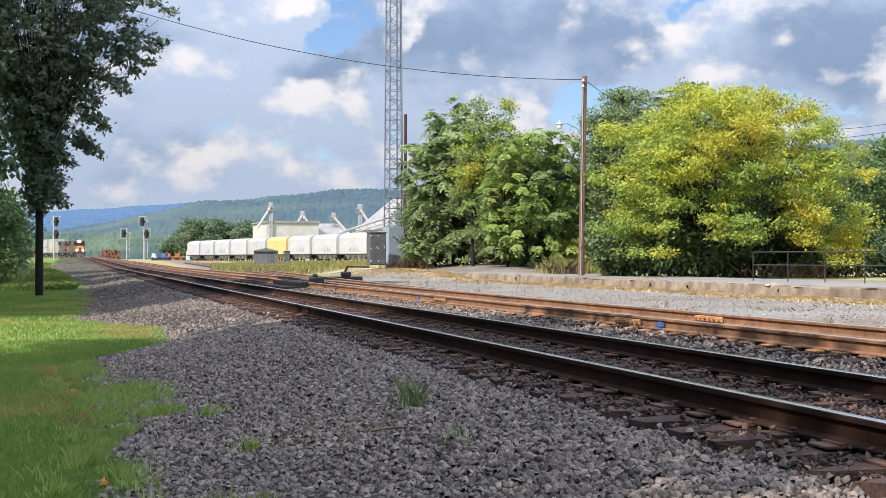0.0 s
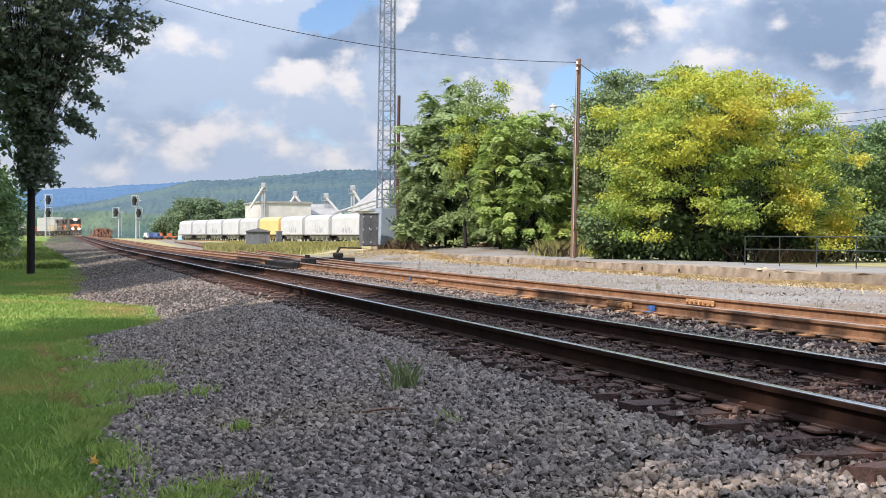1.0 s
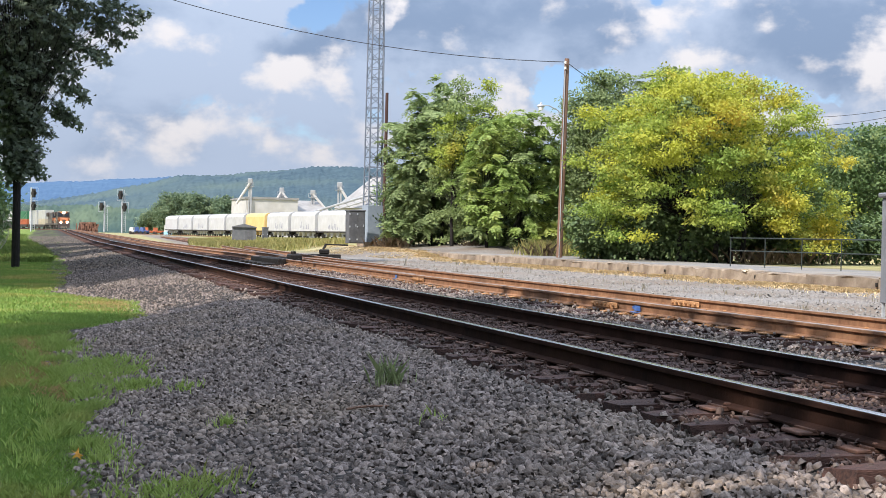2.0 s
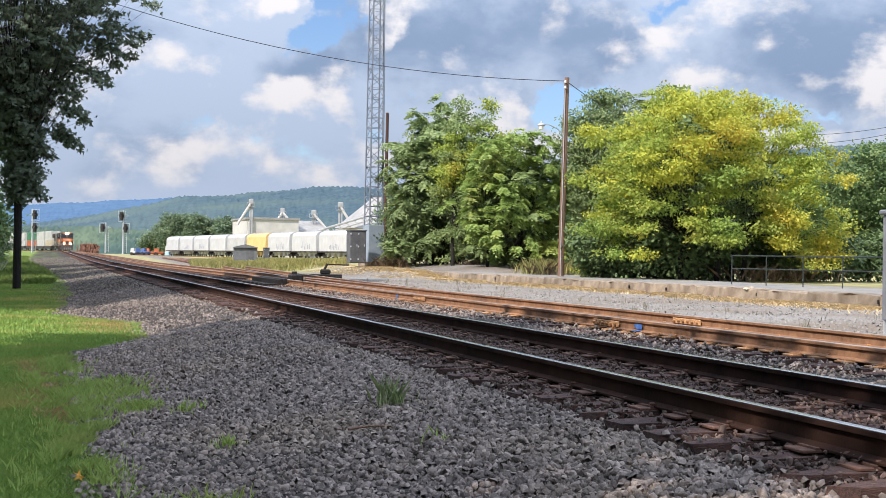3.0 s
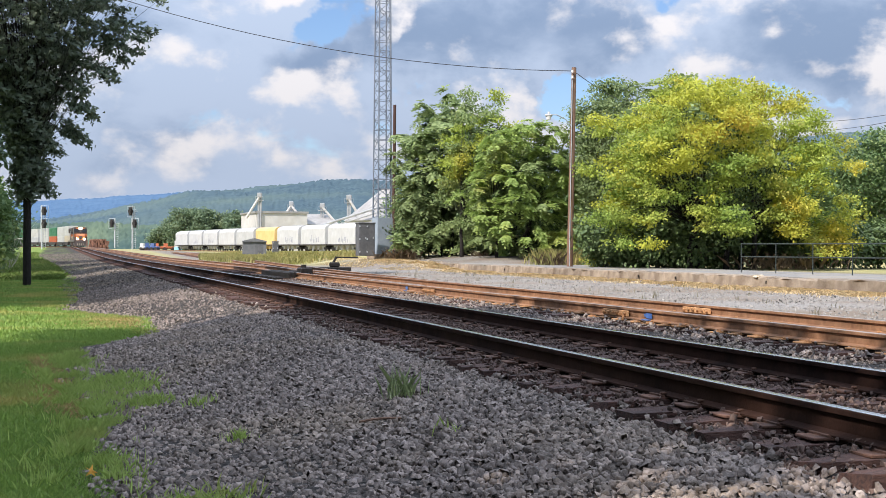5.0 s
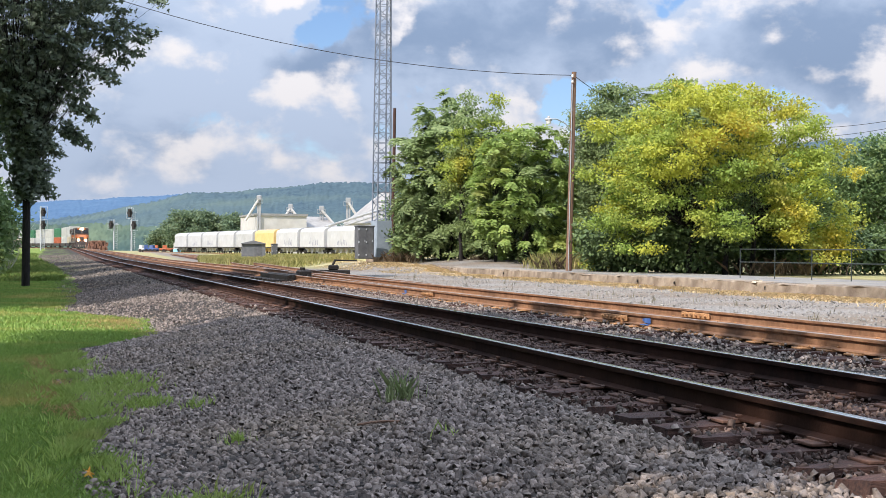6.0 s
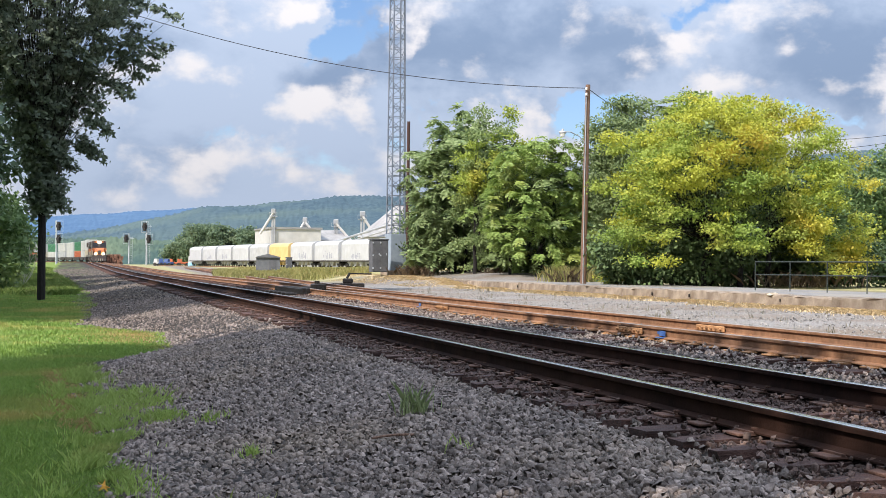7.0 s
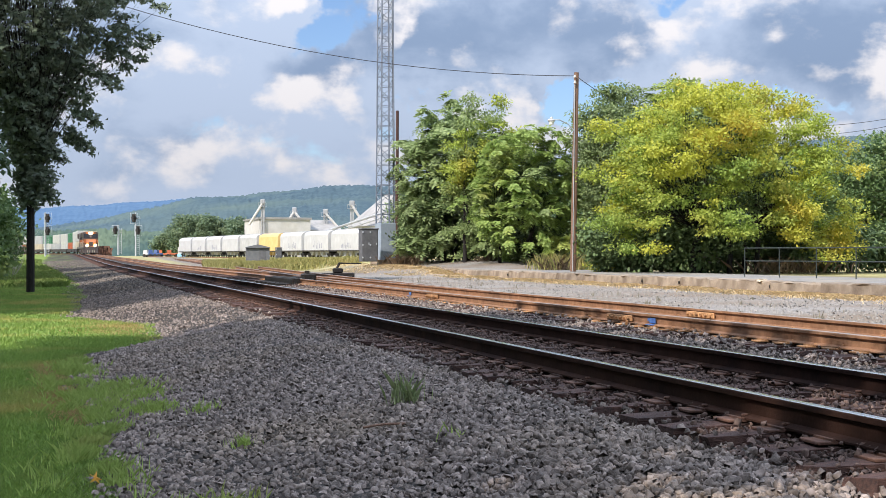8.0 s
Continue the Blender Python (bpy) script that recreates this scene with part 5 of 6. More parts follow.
# ---- switch, scrap and machines ----
def build_switch():
    """The frog castings and the throw stand."""
    f = empty("switch_frog", pose(7.9, 48.5, 0), "dark greasy cast switch frog between the rails", "switch frog")
    for k, (dx, w) in enumerate(((-0.28, 0.07), (-0.02, 0.10), (0.2, 0.07), (0.62, 0.07))):
        bm = bmesh.new()
        box(bm, dx - w / 2, dx + w / 2, -3.2 + k * 0.4, 3.0 - k * 0.3, -0.19, 0.012 + 0.01 * (k % 2), 0.015)
        part("wing_rail" if k != 1 else "frog_casting", bm, M["iron"], f)
    for k in range(6):
        bm = bmesh.new()
        box(bm, -0.75, 1.1, -2.7 + k * 1.0, -2.4 + k * 1.0, -0.22, -0.15, 0.01)
        part("frog_plate", bm, M["iron"], f)
    bm = bmesh.new()
    box(bm, 0.35, 0.75, -1.9, -1.0, -0.2, 0.16, 0.04)
    rod(bm, (0.5, -1.5, 0.16), (0.5, -1.5, 0.26), 0.09, seg=10)
    part("gear_case", bm, M["iron"], f, "squat black gear case")
    x, y = sight(-76.3, 66)
    st = empty("switch_stand", pose(x, y, -0.12, 0, 0, -10), "low black iron switch stand beside the track", "switch stand")
    bm = bmesh.new()
    box(bm, -0.85, 0.75, -0.15, 0.15, -0.2, 0.04, 0.02)
    box(bm, -0.85, 0.75, 0.4, 0.65, -0.2, 0.04, 0.02)
    part("base", bm, M["iron"], st)
    bm = bmesh.new()
    box(bm, -0.3, 0.2, -0.12, 0.5, 0.04, 0.28, 0.05)
    part("throw_case", bm, M["iron"], st)
    bm = bmesh.new()
    rod(bm, (-0.1, 0.2, 0.28), (0.05, 0.2, 0.55), 0.06, seg=8)
    rod(bm, (0.05, 0.2, 0.52), (1.1, 0.2, 0.5), 0.035, seg=6)
    part("throw_lever", bm, M["iron"], st)


def build_joints():
    """Bolted joint bars on the second track, and a blue paint mark."""
    for x, y, turn in ((TRACK2 - 0.7525, 18.6, 0), (TRACK2 + 0.7525, 19.0, 0), (TRACK2 - 0.7525, 29.0, 0)):
        j = empty("joint_bar", pose(x, y, 0), "rusty bolted joint bar on the rail", "rail joint", "rail joints")
        bm = bmesh.new()
        box(bm, -0.04, -0.014, -0.46, 0.46, -0.132, -0.045, 0.008)
        bar = part("bar", bm, M["plate"], j)
        for k in range(6):
            part("bolt", rod(bmesh.new(), (-0.075, -0.38 + k * 0.152, -0.088), (-0.03, -0.38 + k * 0.152, -0.088), 0.02, seg=6), M["plate"], bar)
    M["blue"] = surface("blue_marking_paint", (0.03, 0.09, 0.28), (0.10, 0.20, 0.45), 9, 0.7, bump=0.1)
    for x, y, n in ((TRACK2 - 0.7525, 17.5, 0.13), (TRACK2 - 0.7525, 31.0, 0.10)):
        bm = bmesh.new()
        box(bm, -0.0165, -0.0135, -n, n * 0.5, -0.122, -0.05)
        box(bm, -0.0165, -0.0135, n * 0.5, n, -0.10, -0.06)
        box(bm, -0.075, -0.0165, -n, n * 0.7, -0.147, -0.136)
        tagged(part("paint_mark", bm, M["blue"], at=pose(x, y, 0)), "blue spray paint mark on the rusty rail", "paint mark")


def build_far_things():
    rnd = random.Random(3)
    x, y = sight(-249.1, 304)
    z = ground_z(x, y)
    p = empty("scrap_pile", pose(x, y, z, 0, 0, 10), "pile of old rusty brown ties and scrap beside the line", "scrap pile")
    for k in range(34):
        lay = k // 7
        bm = bmesh.new()
        u = -1.6 + (k % 7) * 0.5 + rnd.uniform(-0.12, 0.12)
        box(bm, u - 0.2, u + 0.2, -1.4, 1.4, -0.1 + lay * 0.42, 0.33 + lay * 0.42, 0.02)
        part("old_tie", bm, M["rusty"], p, at=pose(0, 0, 0, 0, rnd.uniform(-2, 2), rnd.uniform(-3, 3)))
    for k in range(5):
        part("scrap_rod", rod(bmesh.new(), (-3.0 + k * 0.3, -0.5, -0.1), (-2.9 + k * 0.35 + rnd.uniform(-0.4, 0.4), -0.3, 1.2 + rnd.uniform(0, 0.8)), 0.12, seg=6), M["rusty"], p)
    # machines parked in the yard
    for px, d, w, col, label in ((-212.2, 372, 2.9, "c_blue", "blue works truck parked in the far yard"), (-216.3, 380, 2.4, "c_white", "white works truck parked in the far yard"), (-204.7, 372, 3.2, "c_orange", "orange track machine parked in the far yard"), (-198.5, 376, 3.0, "c_orange", "orange track machine with a white roof"), (-208.9, 366, 2.2, "c_blue", "small blue tractor in the far yard")):
        x, y = sight(px, d)
        v = empty("works_vehicle", pose(x, y, ground_z(x, y), 0, 0, rnd.uniform(-30, 30)), label, "vehicle", "parked vehicles")
        bm = bmesh.new()
        box(bm, -w / 2, w / 2, -0.9, 0.9, 0.5, 1.1, 0.12)
        part("body", bm, M[col], v)
        bm = bmesh.new()
        prism(bm, [(-0.8, 1.1), (0.8, 1.1), (0.6, 1.95), (-0.6, 1.95)], -w / 2 + 0.1, -w / 2 + 1.1)
        part("cab", bm, M[col], v)
        for sx in (-w / 2 + 0.5, w / 2 - 0.5):
            for sy in (-0.85, 0.85):
                part("wheel", rod(bmesh.new(), (sx, sy - 0.15, 0.45), (sx, sy + 0.15, 0.45), 0.45, seg=12), M["truck"], v)
    x, y = sight(-191.9, 335)
    v = empty("storage_tank", pose(x, y, ground_z(x, y)), "pale storage tank with a blue base beside the wagons", "tank")
    part("shell", rod(bmesh.new(), (0, 0, 0.9), (0, 0, 2.5), 0.85, seg=20), M["c_white"], v)
    part("skirt", rod(bmesh.new(), (0, 0, -0.1), (0, 0, 0.9), 0.95, seg=20), M["c_sky"], v, "light blue base")


def build_small_things():
    rnd = random.Random(8)
    x, y = sight(-39.0, 9.5)
    t = empty("fallen_twig", pose(x, y, ground_z(x, y) + 0.03, 0, 0, 20), "thin brown twig lying on the ballast", "twig")
    bm = bmesh.new()
    p = Vector((-0.22, 0, 0))
    for k in range(5):
        q = p + Vector((0.095, rnd.uniform(-0.03, 0.03), rnd.uniform(-0.01, 0.012)))
        rod(bm, p, q, 0.009, seg=5)
        p = q
    part("stem", bm, M["pole"], t)
    x, y = sight(-255.3, 8.5)
    bm = bmesh.new()
    a = [bm.verts.new((0.035 * (1 + 0.5 * math.cos(5 * k * 0.628)) * math.cos(k * 0.628), 0.035 * (1 + 0.5 * math.cos(5 * k * 0.628)) * math.sin(k * 0.628), 0.01 * (k % 3))) for k in range(10)]
    c = bm.verts.new((0, 0, 0.02))
    for k in range(10):
        bm.faces.new((a[k], a[(k + 1) % 10], c))
    tagged(part("fallen_leaf", bm, M["fallen"], at=pose(x, y, ground_z(x, y) + 0.05, 50, 10, 30)), "curled orange fallen leaf on the grass", "leaf")
    x, y = sight(-315.8, 80)
    d = empty("dead_bush", pose(x, y, ground_z(x, y)), "bare pale dead branches among the shrubs", "shrub")
    for k in range(7):
        bm = bmesh.new()
        p = Vector((rnd.uniform(-0.15, 0.15), 0, -0.1))
        lean = Vector((rnd.uniform(-0.5, 0.7), rnd.uniform(-0.3, 0.3), 1.0))
        r = 0.03
        for j in range(5):
            q = p + lean * 0.62 + Vector((rnd.uniform(-0.18, 0.18), rnd.uniform(-0.18, 0.18), 0))
            rod(bm, p, q, r, r * 0.7, 5)
            rod(bm, q, q + Vector((rnd.uniform(-0.5, 0.5), rnd.uniform(-0.3, 0.3), rnd.uniform(0.2, 0.5))), r * 0.5, r * 0.25, 4)
            p, r = q, r * 0.7
        part("branch", bm, M["deadwood"], d)
    x, y = sight(114.4, 128)
    h = empty("white_shed", pose(x, y, ground_z(x, y), 0, 0, -15), "low white shed glimpsed behind the trees", "shed")
    bm = bmesh.new()
    box(bm, -5, 5, -3, 3, -0.2, 3.2)
    part("wall", bm, M["building"], h)
    bm = bmesh.new()
    prism(bm, [(-3.3, 3.2), (3.3, 3.2), (0, 4.3)], -5.2, 5.2)
    part("roof", bm, M["roof"], h)


M["fallen"] = surface("orange_leaf", (0.55, 0.25, 0.04), (0.75, 0.40, 0.06), 8, 0.8, bump=0)
M["deadwood"] = surface("bleached_dead_wood", (0.38, 0.36, 0.30), (0.55, 0.52, 0.44), 4, 0.9, bump=0.2)
build_small_things()
M["c_sky"] = surface("light_blue_paint", (0.25, 0.52, 0.70), (0.32, 0.62, 0.80), 1, 0.6, bump=0)
build_switch()
build_joints()
build_far_things()


# ---- the train ----
def build_loco(m):
    c = empty("locomotive", m, "orange and black diesel locomotive with lit headlights", "locomotive", "moving train")
    # nose towards -y
    bm = bmesh.new()
    box(bm, -1.55, 1.55, 0.3, 21.5, 1.15, 1.6, 0.05)
    part("frame", bm, M["loco_dark"], c)
    bm = bmesh.new()
    prism(bm, [(0.6, 1.6), (3.2, 1.6), (3.2, 3.2), (1.2, 3.0), (0.75, 2.6)], -1.0, 1.0)
    part("nose", bm, M["loco"], c)
    bm = bmesh.new()
    prism(bm, [(2.6, 1.6), (5.6, 1.6), (5.6, 4.55), (5.3, 4.7), (3.1, 4.7), (2.8, 4.5), (2.5, 3.3)], -1.55, 1.55)
    cab = part("cab", bm, M["loco_dark"], c, "black painted cab")
    for sx in (-1, 1):
        bm = bmesh.new()
        prism(bm, [(2.46, 3.45), (2.52, 3.45), (2.75, 4.35), (2.69, 4.35)], sx * 0.8 - 0.62, sx * 0.8 + 0.62)
        part("windscreen", bm, M["loco_glass"], cab)
        bm = bmesh.new()
        box(bm, sx * 1.56 - 0.01, sx * 1.56 + 0.01, 3.3, 5.2, 3.4, 4.2)
        part("side_window", bm, M["loco_glass"], cab)
    bm = bmesh.new()
    box(bm, -1.3, 1.3, 2.72, 5.5, 4.7, 4.82, 0.03)
    part("cab_roof", bm, M["c_cream"], cab, "dusty cream cab roof")
    bm = bmesh.new()
    box(bm, -1.0, 1.0, 2.56, 2.74, 4.28, 4.62, 0.03)
    part("number_board", bm, M["loco"], cab, "orange panel over the windscreen")
    bm = bmesh.new()
    box(bm, -1.0, 1.0, 5.6, 20.5, 1.6, 4.55, 0.12)
    part("hood", bm, M["loco_dark"], c)
    bm = bmesh.new()
    box(bm, -1.5, 1.5, 17, 20.2, 3.6, 4.75, 0.1)
    part("radiator", bm, M["loco_dark"], c)
    bm = bmesh.new()
    prism(bm, [(0.0, 0.25), (0.5, 0.25), (0.5, 1.5), (0.2, 1.5)], -1.45, 1.45)
    part("pilot", bm, M["loco_dark"], c)
    bm = bmesh.new()
    box(bm, -0.42, 0.42, 0.5, 0.7, 1.75, 2.55, 0.04)
    part("nose_door", bm, M["loco_dark"], c)
    for sx in (-1.2, 1.2):
        bm = bmesh.new()
        for k in range(4):
            box(bm, sx - 0.3, sx + 0.3, 0.12 + k * 0.12, 0.24 + k * 0.12, 0.35 + k * 0.3, 0.40 + k * 0.3)
        part("steps", bm, M["steel"], c)
    bm = bmesh.new()
    box(bm, -1.56, 1.56, 2.48, 2.62, 2.35, 3.1, 0.03)
    part("cab_front", bm, M["loco"], cab, "orange cab front")
    for k in range(4):
        bm = bmesh.new()
        box(bm, -0.8 + k * 0.48, -0.68 + k * 0.48, -0.02, 0.1, 0.35, 0.8)
        part("warning_stripe", bm, M["c_cream"], c)
    for k in (3.5, 18.0):
        bm = bmesh.new()
        for sx in (-1.0, 1.0):
            box(bm, sx - 0.1, sx + 0.1, k - 2, k + 2, 0.4, 0.95, 0.03)
        tr = part("truck", bm, M["truck"], c)
        for a in (-1.6, 0, 1.6):
            for sx in (-0.75, 0.75):
                part("wheel", rod(bmesh.new(), (sx - 0.07, k + a, 0.52), (sx + 0.07, k + a, 0.52), 0.52, seg=16), M["truck"], tr)
    bm = bmesh.new()
    box(bm, -1.3, 1.3, 7.5, 14, 0.4, 1.15, 0.15)
    part("fuel_tank", bm, M["loco_dark"], c)
    bm = bmesh.new()
    for sx in (-1.5, 1.5):
        for k in range(9):
            rod(bm, (sx, 0.4 + k * 2.5, 1.6), (sx, 0.4 + k * 2.5, 2.6), 0.02, seg=4)
        rod(bm, (sx, 0.4, 2.6), (sx, 20.4, 2.6), 0.02, seg=4)
    part("handrail", bm, M["c_cream"], c)
    return c


def lights_on(c):
    for sx, z, y, r in ((-0.82, 1.85, 0.45, 0.25), (0.82, 1.85, 0.45, 0.25), (-0.22, 4.42, 2.62, 0.21), (0.22, 4.42, 2.62, 0.21)):
        bm = bmesh.new()
        rod(bm, (sx, y, z), (sx, y - 0.12, z), r, r, 14)
        h = part("headlight", bm, M["beam"], c, "lit headlight")


M["beam"] = surface("lit_headlight", (1.0, 0.78, 0.5), (1.0, 0.85, 0.6), 2, 0.3, bump=0, emit=30.0)


def build_stack(m, lower, upper, seed):
    """A well wagon with two stacked boxes."""
    names = {"c_white": "white", "c_green": "green", "c_orange": "orange", "c_grey": "grey", "c_cream": "cream", "c_blue": "blue", "c_yellow": "yellow"}
    c = empty("well_wagon", m, "well wagon stacked with a %s over a %s container" % (names[upper], names[lower]), "freight wagon", "moving train")
    bm = bmesh.new()
    for sx in (-1.4, 1.4):
        box(bm, sx - 0.08, sx + 0.08, 1.6, 17.9, 0.4, 1.25, 0.02)
    box(bm, -1.4, 1.4, 0.2, 2.0, 0.9, 1.2)
    box(bm, -1.4, 1.4, 17.5, 19.3, 0.9, 1.2)
    part("well", bm, M["truck"], c)
    for k in (0.9, 18.6):
        bm = bmesh.new()
        for sx in (-0.9, 0.9):
            box(bm, sx - 0.08, sx + 0.08, k - 0.9, k + 0.9, 0.4, 0.8)
        tr = part("truck", bm, M["truck"], c)
        for a in (-0.8, 0.8):
            for sx in (-0.75, 0.75):
                part("wheel", rod(bmesh.new(), (sx - 0.07, k + a, 0.46), (sx + 0.07, k + a, 0.46), 0.46, seg=14), M["truck"], tr)
    for z0, key in ((0.38, lower), (3.02, upper)):
        bm = bmesh.new()
        box(bm, -1.25, 1.25, 1.8, 17.8, z0, z0 + 2.6, 0.02)
        bx = part("container", bm, M[key], c, names[key] + " corrugated steel container")
        for sx in (-1, 1):
            bm = bmesh.new()
            k = 2.1
            while k < 17.6:
                box(bm, sx * 1.26 - 0.02, sx * 1.26 + 0.02, k, k + 0.28, z0 + 0.2, z0 + 2.4)
                k += 0.56
            part("corrugation", bm, M[key], bx)
    return c


TRAIN = []  # (thing, metres behind the nose, its length)


def build_train():
    a = build_loco(pose(0, 0, 0))
    lights_on(a)
    b = build_loco(pose(0, 0, 0))
    tagged(b, "dark second locomotive coupled behind the leading one")
    TRAIN.append((a, 0.0, 22.0))
    TRAIN.append((b, 22.5, 22.0))
    cols = [("c_cream", "c_white"), ("c_white", "c_white"), ("c_orange", "c_green"), ("c_white", "c_white"), ("c_grey", "c_white"), ("c_white", "c_green"), ("c_cream", "c_grey"),
            ("c_orange", "c_white"), ("c_white", "c_grey"), ("c_white", "c_white"), ("c_green", "c_white"), ("c_orange", "c_cream")]
    for i, (lo, up) in enumerate(cols):
        TRAIN.append((build_stack(pose(0, 0, 0), lo, up, i), 45.5 + i * 19.8, 19.5))


build_train()


def motions():
    """The train comes on at thirteen metres a second."""
    for thing, back, length in TRAIN:
        rows = []
        for i in range(9):
            t = float(i)
            y = 401.5 - 13.25 * t + back
            x0, x1 = train_x(y), train_x(y + length)
            turn = math.degrees(math.atan2(-(x1 - x0), length))
            tip = math.degrees(math.atan2(line_z(x1, y + length) - line_z(x0, y), length))
            rows.append((t, pose(x0, y, line_z(x0, y), tip, 0, turn)))
        walk(thing, rows)


# ---- ballast stones and grass ----
def stone_field(name, label, spots, size, mat, seed):
    npr = np.random.RandomState(seed)
    bv = np.array([(x, y, z) for z in (-1, 1) for x, y in ((-1, -1), (1, -1), (1, 1), (-1, 1))], dtype=float) * 0.72
    bf = np.array([(4, 5, 6, 7), (0, 1, 5, 4), (1, 2, 6, 5), (2, 3, 7, 6), (3, 0, 4, 7)])
    # broken blocks with uneven corners
    kinds = []
    for k in range(12):
        v = bv + npr.normal(size=bv.shape) * 0.26
        v[4:, 0] *= 0.45 + 0.5 * npr.rand()
        v[4:, 1] *= 0.45 + 0.5 * npr.rand()
        kinds.append(v * np.array([1.1, 0.75 + 0.35 * npr.rand(), 0.65 + 0.4 * npr.rand()]))
    n = len(spots)
    s = size * (0.55 + 0.9 * npr.rand(n) ** 1.5)
    pick = npr.randint(0, 12, n)
    ang, til, rol = npr.rand(n) * 6.283, npr.normal(size=n) * 0.6, npr.normal(size=n) * 0.6
    ca, sa, ct, st, cr, sr = np.cos(ang), np.sin(ang), np.cos(til), np.sin(til), np.cos(rol), np.sin(rol)
    R = np.empty((n, 3, 3))
    R[:, 0] = np.stack([ca * ct, ca * st * sr - sa * cr, ca * st * cr + sa * sr], 1)
    R[:, 1] = np.stack([sa * ct, sa * st * sr + ca * cr, sa * st * cr - ca * sr], 1)
    R[:, 2] = np.stack([-st, ct * sr, ct * cr], 1)
    K = np.array(kinds)[pick]
    V = np.einsum("nij,nkj->nki", R, K) * s[:, None, None] + np.array(spots)[:, None, :]
    F = bf[None] + (np.arange(n) * len(bv))[:, None, None]
    tagged(link(name, mesh_from(name, V.reshape(-1, 3), F.reshape(-1, 4), M[mat])), label, "ballast", kind="stuff")


def build_stones():
    rnd = random.Random(77)
    spots = []

    def sow(y0, y1, x0f, x1f, per):
        n = int((y1 - y0) * per * 5)
        for _ in range(n):
            y = rnd.uniform(y0, y1)
            a, b = x0f(y), x1f(y)
            x = rnd.uniform(a, b)
            if rnd.random() > (b - a) / 5:
                continue
            on_tie = any(abs(x - c) < 1.25 for c in (TRACK1, TRACK2))
            z = ground_z(x, y)
            spots.append((x, y, z + (rnd.choice((-0.004, 0.0, 0.004, 0.008, 0.012, 0.015, 0.05)) if on_tie else 0.0) + rnd.uniform(-0.03, 0.028)))

    sow(4.5, 14, lambda y: edge_of_grass(y) + 0.16 + rnd.uniform(-0.14, 0.2), lambda y: 3.6, 1500)
    sow(14, 24, lambda y: edge_of_grass(y) + 0.12 + rnd.uniform(-0.16, 0.2), lambda y: 3.6, 860)
    sow(24, 45, lambda y: edge_of_grass(y) + 0.05 + rnd.uniform(-0.2, 0.2), lambda y: 3.6, 230)
    stone_field("ballast", "loose angular grey crushed stone ballast", spots, 0.0205, "ballast", 5)
    spots.clear()
    sow(45, 80, lambda y: edge_of_grass(y) - 0.2 + rnd.uniform(-0.4, 0.4), lambda y: 3.5, 110)
    sow(80, 118, lambda y: edge_of_grass(y) + rnd.uniform(-0.6, 0.6), lambda y: 3.5, 30)
    sow(112, 180, lambda y: edge_of_grass(y) + rnd.uniform(-0.8, 0.8), lambda y: 3.5, 16)
    stone_field("ballast", "dark ballast beside the line past the lawn", spots, 0.034, "ballast_dark", 15)
    spots.clear()
    sow(4, 20, lambda y: 3.5, lambda y: 6.3, 760)
    sow(20, 45, lambda y: 3.5, lambda y: 6.3, 180)
    stone_field("ballast", "rust stained ballast packed between the ties", spots, 0.0155, "dirty", 6)
    spots.clear()
    sow(8, 45, lambda y: 6.2, lambda y: 10.8, 250)
    stone_field("ballast", "pale ballast between the two main tracks", spots, 0.019, "ballast", 7)

    pebbles = []
    for _ in range(10000):
        y = 13 + 50 * rnd.random() ** 1.6
        x = rnd.uniform(10.8, 19.6)
        pebbles.append((x, y, ground_z(x, y) + 0.003))
    stone_field("gravel", "loose pale gravel before the platform", pebbles, 0.024, "gravel", 9)


def blades(name, label, spots, height, width, mat, seed, lean=0.35, per=1):
    npr = np.random.RandomState(seed)
    p = np.repeat(np.array(spots), per, axis=0)
    n = len(p)
    p[:, :2] += npr.normal(size=(n, 2)) * 0.02 * (per > 1)
    a = npr.rand(n) * 6.283
    h = height * (0.5 + 0.8 * npr.rand(n))[:, None]
    side = np.stack([np.cos(a), np.sin(a), 0 * a], 1) * width / 2
    out = np.stack([-np.sin(a), np.cos(a), 0 * a], 1) * (npr.rand(n) * lean)[:, None] * h
    up = np.array([0, 0, 1.0]) * h
    tip = p + up + out * 1.3
    mid = p + up * 0.55 + out * 0.4
    v = np.stack([p - side, p + side, mid + side * 0.8, tip, mid - side * 0.8], 1)
    tagged(link(name, mesh_from(name, v.reshape(-1, 3), np.arange(n * 5).reshape(-1, 5), M[mat])), label, "grass", kind="stuff")


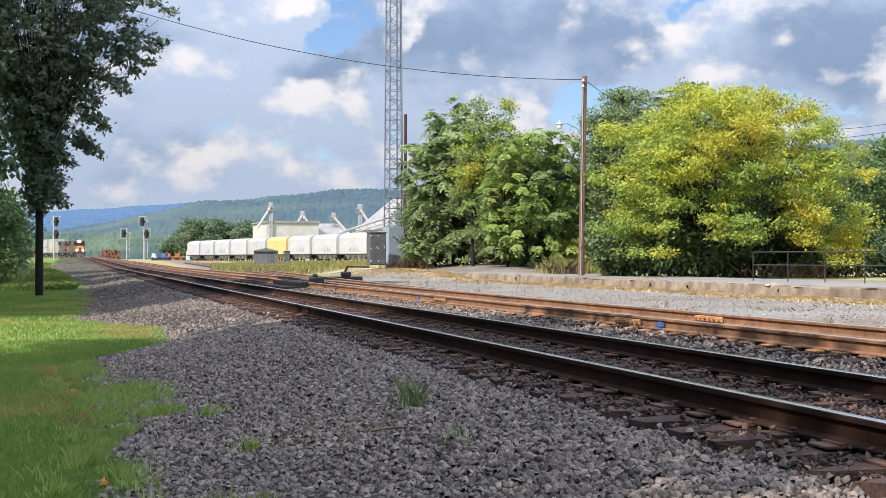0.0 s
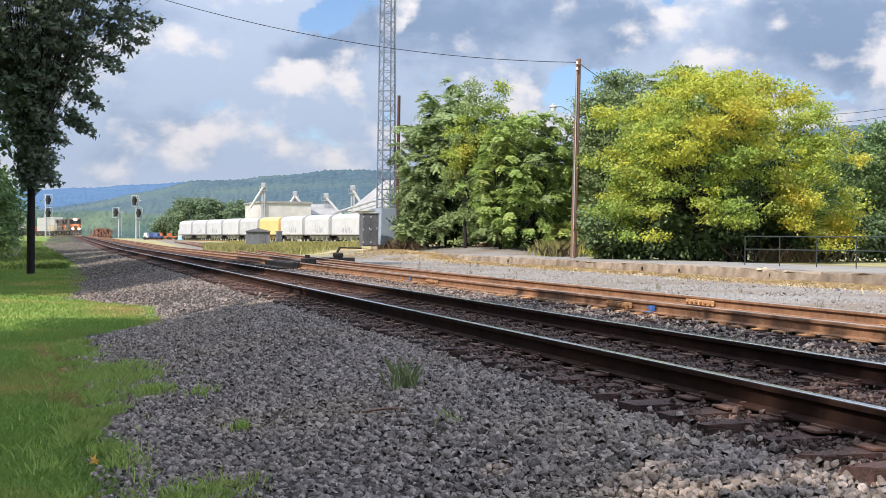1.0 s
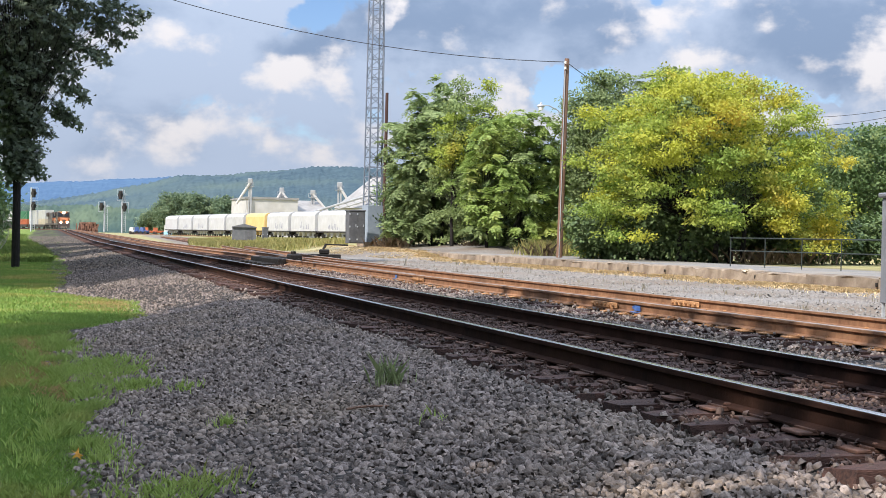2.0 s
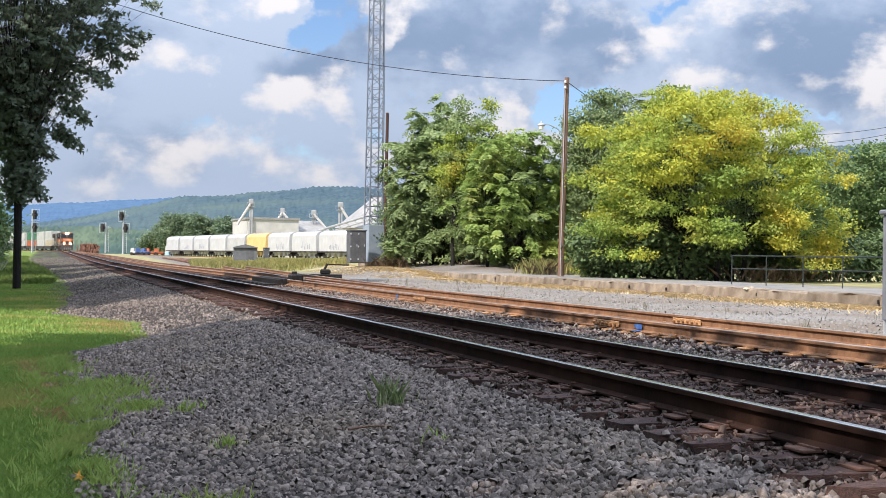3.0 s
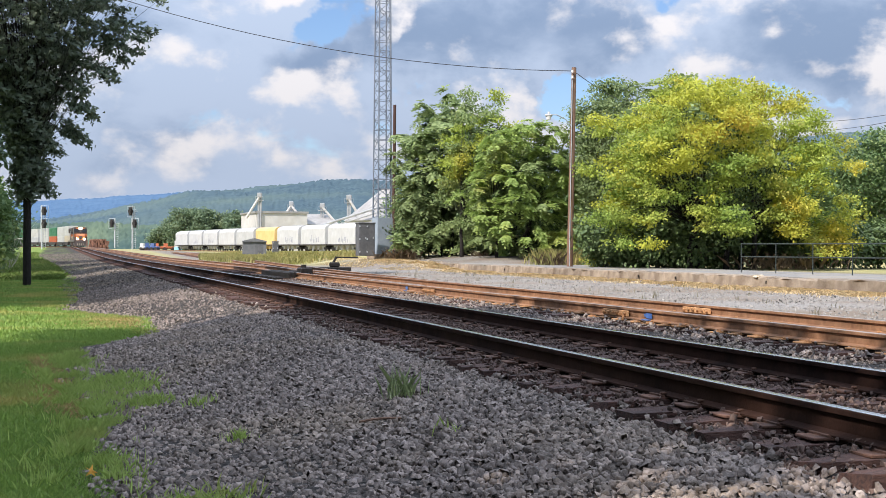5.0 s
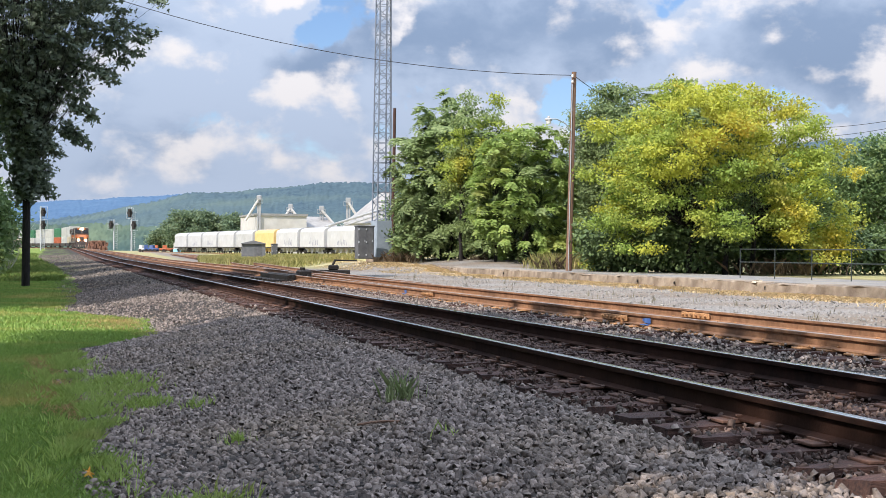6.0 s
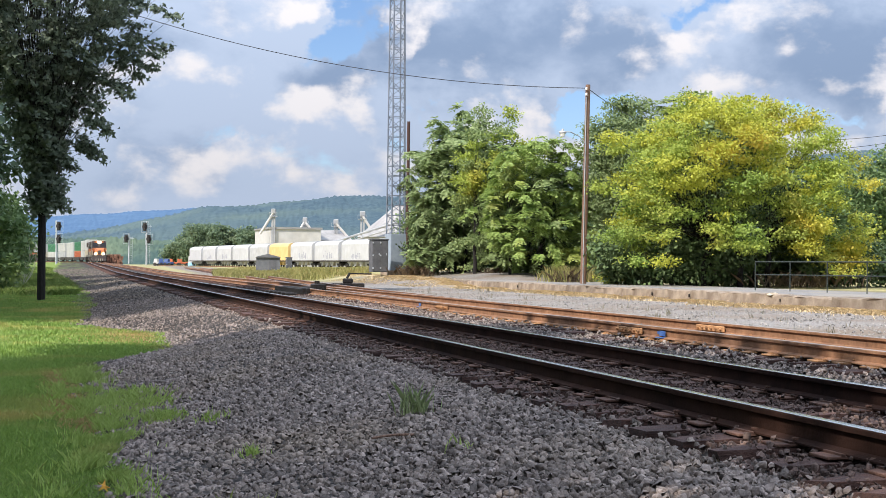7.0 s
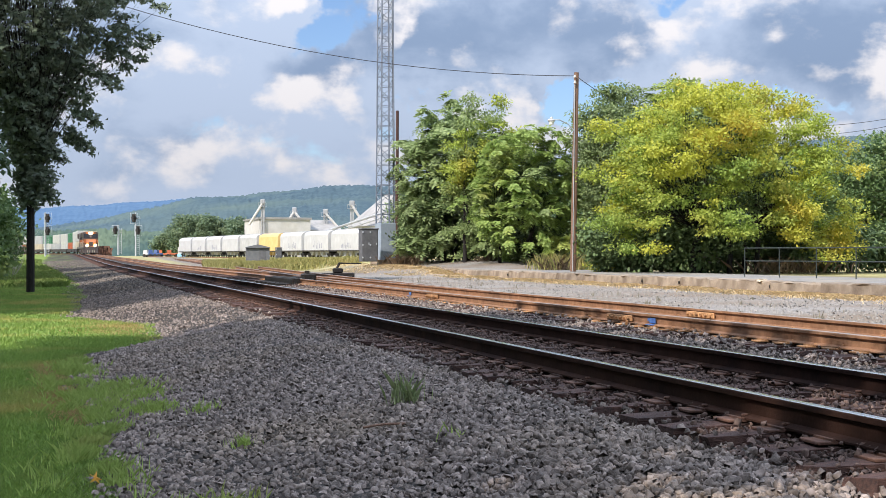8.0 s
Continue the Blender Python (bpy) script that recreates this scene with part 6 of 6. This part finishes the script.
def build_grass():
    rnd = random.Random(91)
    near, mid, far = [], [], []
    while len(near) < 90000:
        y = 6.5 + 18 * rnd.random() ** 1.3
        x = edge_of_grass(y) + 0.25 - abs(rnd.gauss(0, 1.6))
        if noise.noise((x * 1.3, y * 0.8, 9)) * 0.5 + x - edge_of_grass(y) < 0.25:
            near.append((x, y, ground_z(x, y)))
    while len(mid) < 60000:
        y = rnd.uniform(22, 75)
        x = edge_of_grass(y) + 0.2 - abs(rnd.gauss(0, 2.6))
        if noise.noise((x * 1.3, y * 0.8, 9)) * 0.5 + x - edge_of_grass(y) < 0.25:
            mid.append((x, y, ground_z(x, y)))
    blades("grass", "short green lawn grass beside the ballast", near, 0.036, 0.008, "grass", 1, 1.0)
    blades("grass", "mown green lawn in patches of sun", mid, 0.05, 0.022, "grass", 2, 0.9)
    # tufts that grow in the ballast
    tufts = []
    # a ragged fringe along the edge, and loose patches further in
    while len(tufts) < 5200:
        y = rnd.uniform(7.5, 19)
        x = edge_of_grass(y) + rnd.gauss(0.06, 0.15)
        if noise.noise((x * 3.0, y * 2.0, 17)) > 0.05:
            tufts.append((x, y, ground_z(x, y)))
    for px, d, w, n in ((-226, 13.6, 0.15, 380), (-238, 14.6, 0.18, 420), (-252, 14.0, 0.16, 360), (-213, 12.4, 0.11, 400), (-244, 12.9, 0.10, 160), (-262, 13.6, 0.12, 160), (-145.5, 9.6, 0.05, 60), (-165.4, 7.3, 0.12, 200), (-196.4, 7.2, 0.14, 240), (-174.5, 11.9, 0.07, 60), (4.6, 8.8, 0.05, 10)):
        cx, cy = sight(px, d)
        for _ in range(n):
            x, y = rnd.gauss(cx, w), rnd.gauss(cy, w * 1.6)
            tufts.append((x, y, ground_z(x, y)))
    blades("grass_tuft", "green grass tufts growing through the ballast", tufts, 0.09, 0.008, "tuft", 3, 0.8)
    # trodden dry strip between the mown lawn and the ballast
    worn = []
    for _ in range(5200):
        k = rnd.random()
        x, y = rnd.gauss(-0.12 + 0.30 * k, 0.10), 18.5 - 6.3 * k + rnd.gauss(0, 0.3)
        worn.append((x, y, ground_z(x, y)))
    for _ in range(5000):
        y = rnd.gauss(27.0, 1.3)
        x = edge_of_grass(y) - abs(rnd.gauss(0, 0.55))
        worn.append((x, y, ground_z(x, y)))
    blades("dry_grass", "trodden brown grass along the edge of the lawn", worn, 0.035, 0.012, "trodden", 15, 1.6)
    # one taller weed in the ballast
    cx, cy = sight(-27.4, 10.6)
    sprigs = [(rnd.gauss(cx, 0.06), rnd.gauss(cy, 0.08), ground_z(cx, cy)) for _ in range(60)]
    blades("weeds", "slender dull green weed growing in the ballast", sprigs, 0.22, 0.006, "sprig", 14, 0.6)
    rough = []
    for _ in range(14000):
        y = 62 + 120 * rnd.random() ** 1.5
        x = edge_of_grass(y) - 0.3 - abs(rnd.gauss(0, 1.8))
        rough.append((x, y, ground_z(x, y)))
    blades("tall_grass", "rough grass beside the line past the lawn", rough, 0.26, 0.03, "verge", 9, 0.9)
    # field grass before the wagons
    field = []
    for _ in range(26000):
        x, y = sight(rnd.uniform(-175.7, -59.7), rnd.uniform(92, 190))
        field.append((x, y, ground_z(x, y)))
    blades("tall_grass", "tall yellow green grass before the wagons", field, 0.42, 0.045, "weed", 4, 0.6)
    # weeds at the platform and straw along its foot
    straw = []
    for _ in range(60000):
        y = rnd.uniform(20, 80)
        x = PLATFORM_X - abs(rnd.gauss(0, 0.75)) - 0.02
        if noise.noise((x * 0.8, y * 0.35, 3)) + 0.4 * noise.noise((x * 3, y * 2, 8)) > -0.02:
            straw.append((x, y, ground_z(x, y)))
    for _ in range(5000):
        y = rnd.uniform(66, 96)
        x = rnd.uniform(16.5, 20.5)
        if noise.noise((x * 0.5, y * 0.3, 6)) > -0.1:
            straw.append((x, y, ground_z(x, y)))
    blades("dry_grass", "straw coloured dry grass along the platform foot", straw, 0.08, 0.02, "dry", 5, 2.2)
    stalks = []
    for _ in range(120):
        y = rnd.uniform(14, 60)
        cx, cy = rnd.uniform(10.8, 19), y
        for _ in range(rnd.randint(2, 7)):
            stalks.append((rnd.gauss(cx, 0.05), rnd.gauss(cy, 0.05), ground_z(cx, cy)))
    blades("weeds", "thin dry weeds standing in the gravel", stalks, 0.15, 0.010, "dry_stalk", 8, 0.3)
    browned = []
    for px, d, w, n in ((30.3, 79, 0.25, 120), (83.3, 65, 0.5, 130), (-26.5, 82, 1.0, 220), (255.3, 56, 1.6, 240), (139.2, 60, 0.6, 60)):
        cx, cy = sight(px, d)
        for _ in range(n):
            x, y = rnd.gauss(cx, w * 0.6), rnd.gauss(cy, 0.5)
            browned.append((x, y, PLATFORM_Z - 0.05 if y < 79 else ground_z(x, y)))
    blades("weeds", "brown dried weeds behind the platform", browned, 0.6, 0.011, "dry_brown", 12, 0.9)
    weeds = []
    for px, d, w, n in ((81.2, 66, 0.9, 160), (106.1, 67, 1.4, 320), (118.5, 67, 1.2, 200)):
        cx, cy = sight(px, d)
        for _ in range(n):
            x, y = rnd.gauss(cx, w * 0.6), rnd.gauss(cy, 0.8)
            weeds.append((x, y, PLATFORM_Z - 0.05))
    blades("weeds", "tall green weeds behind the platform", weeds, 0.7, 0.022, "weed", 6, 0.5, per=2)


build_stones()
build_grass()
motions()
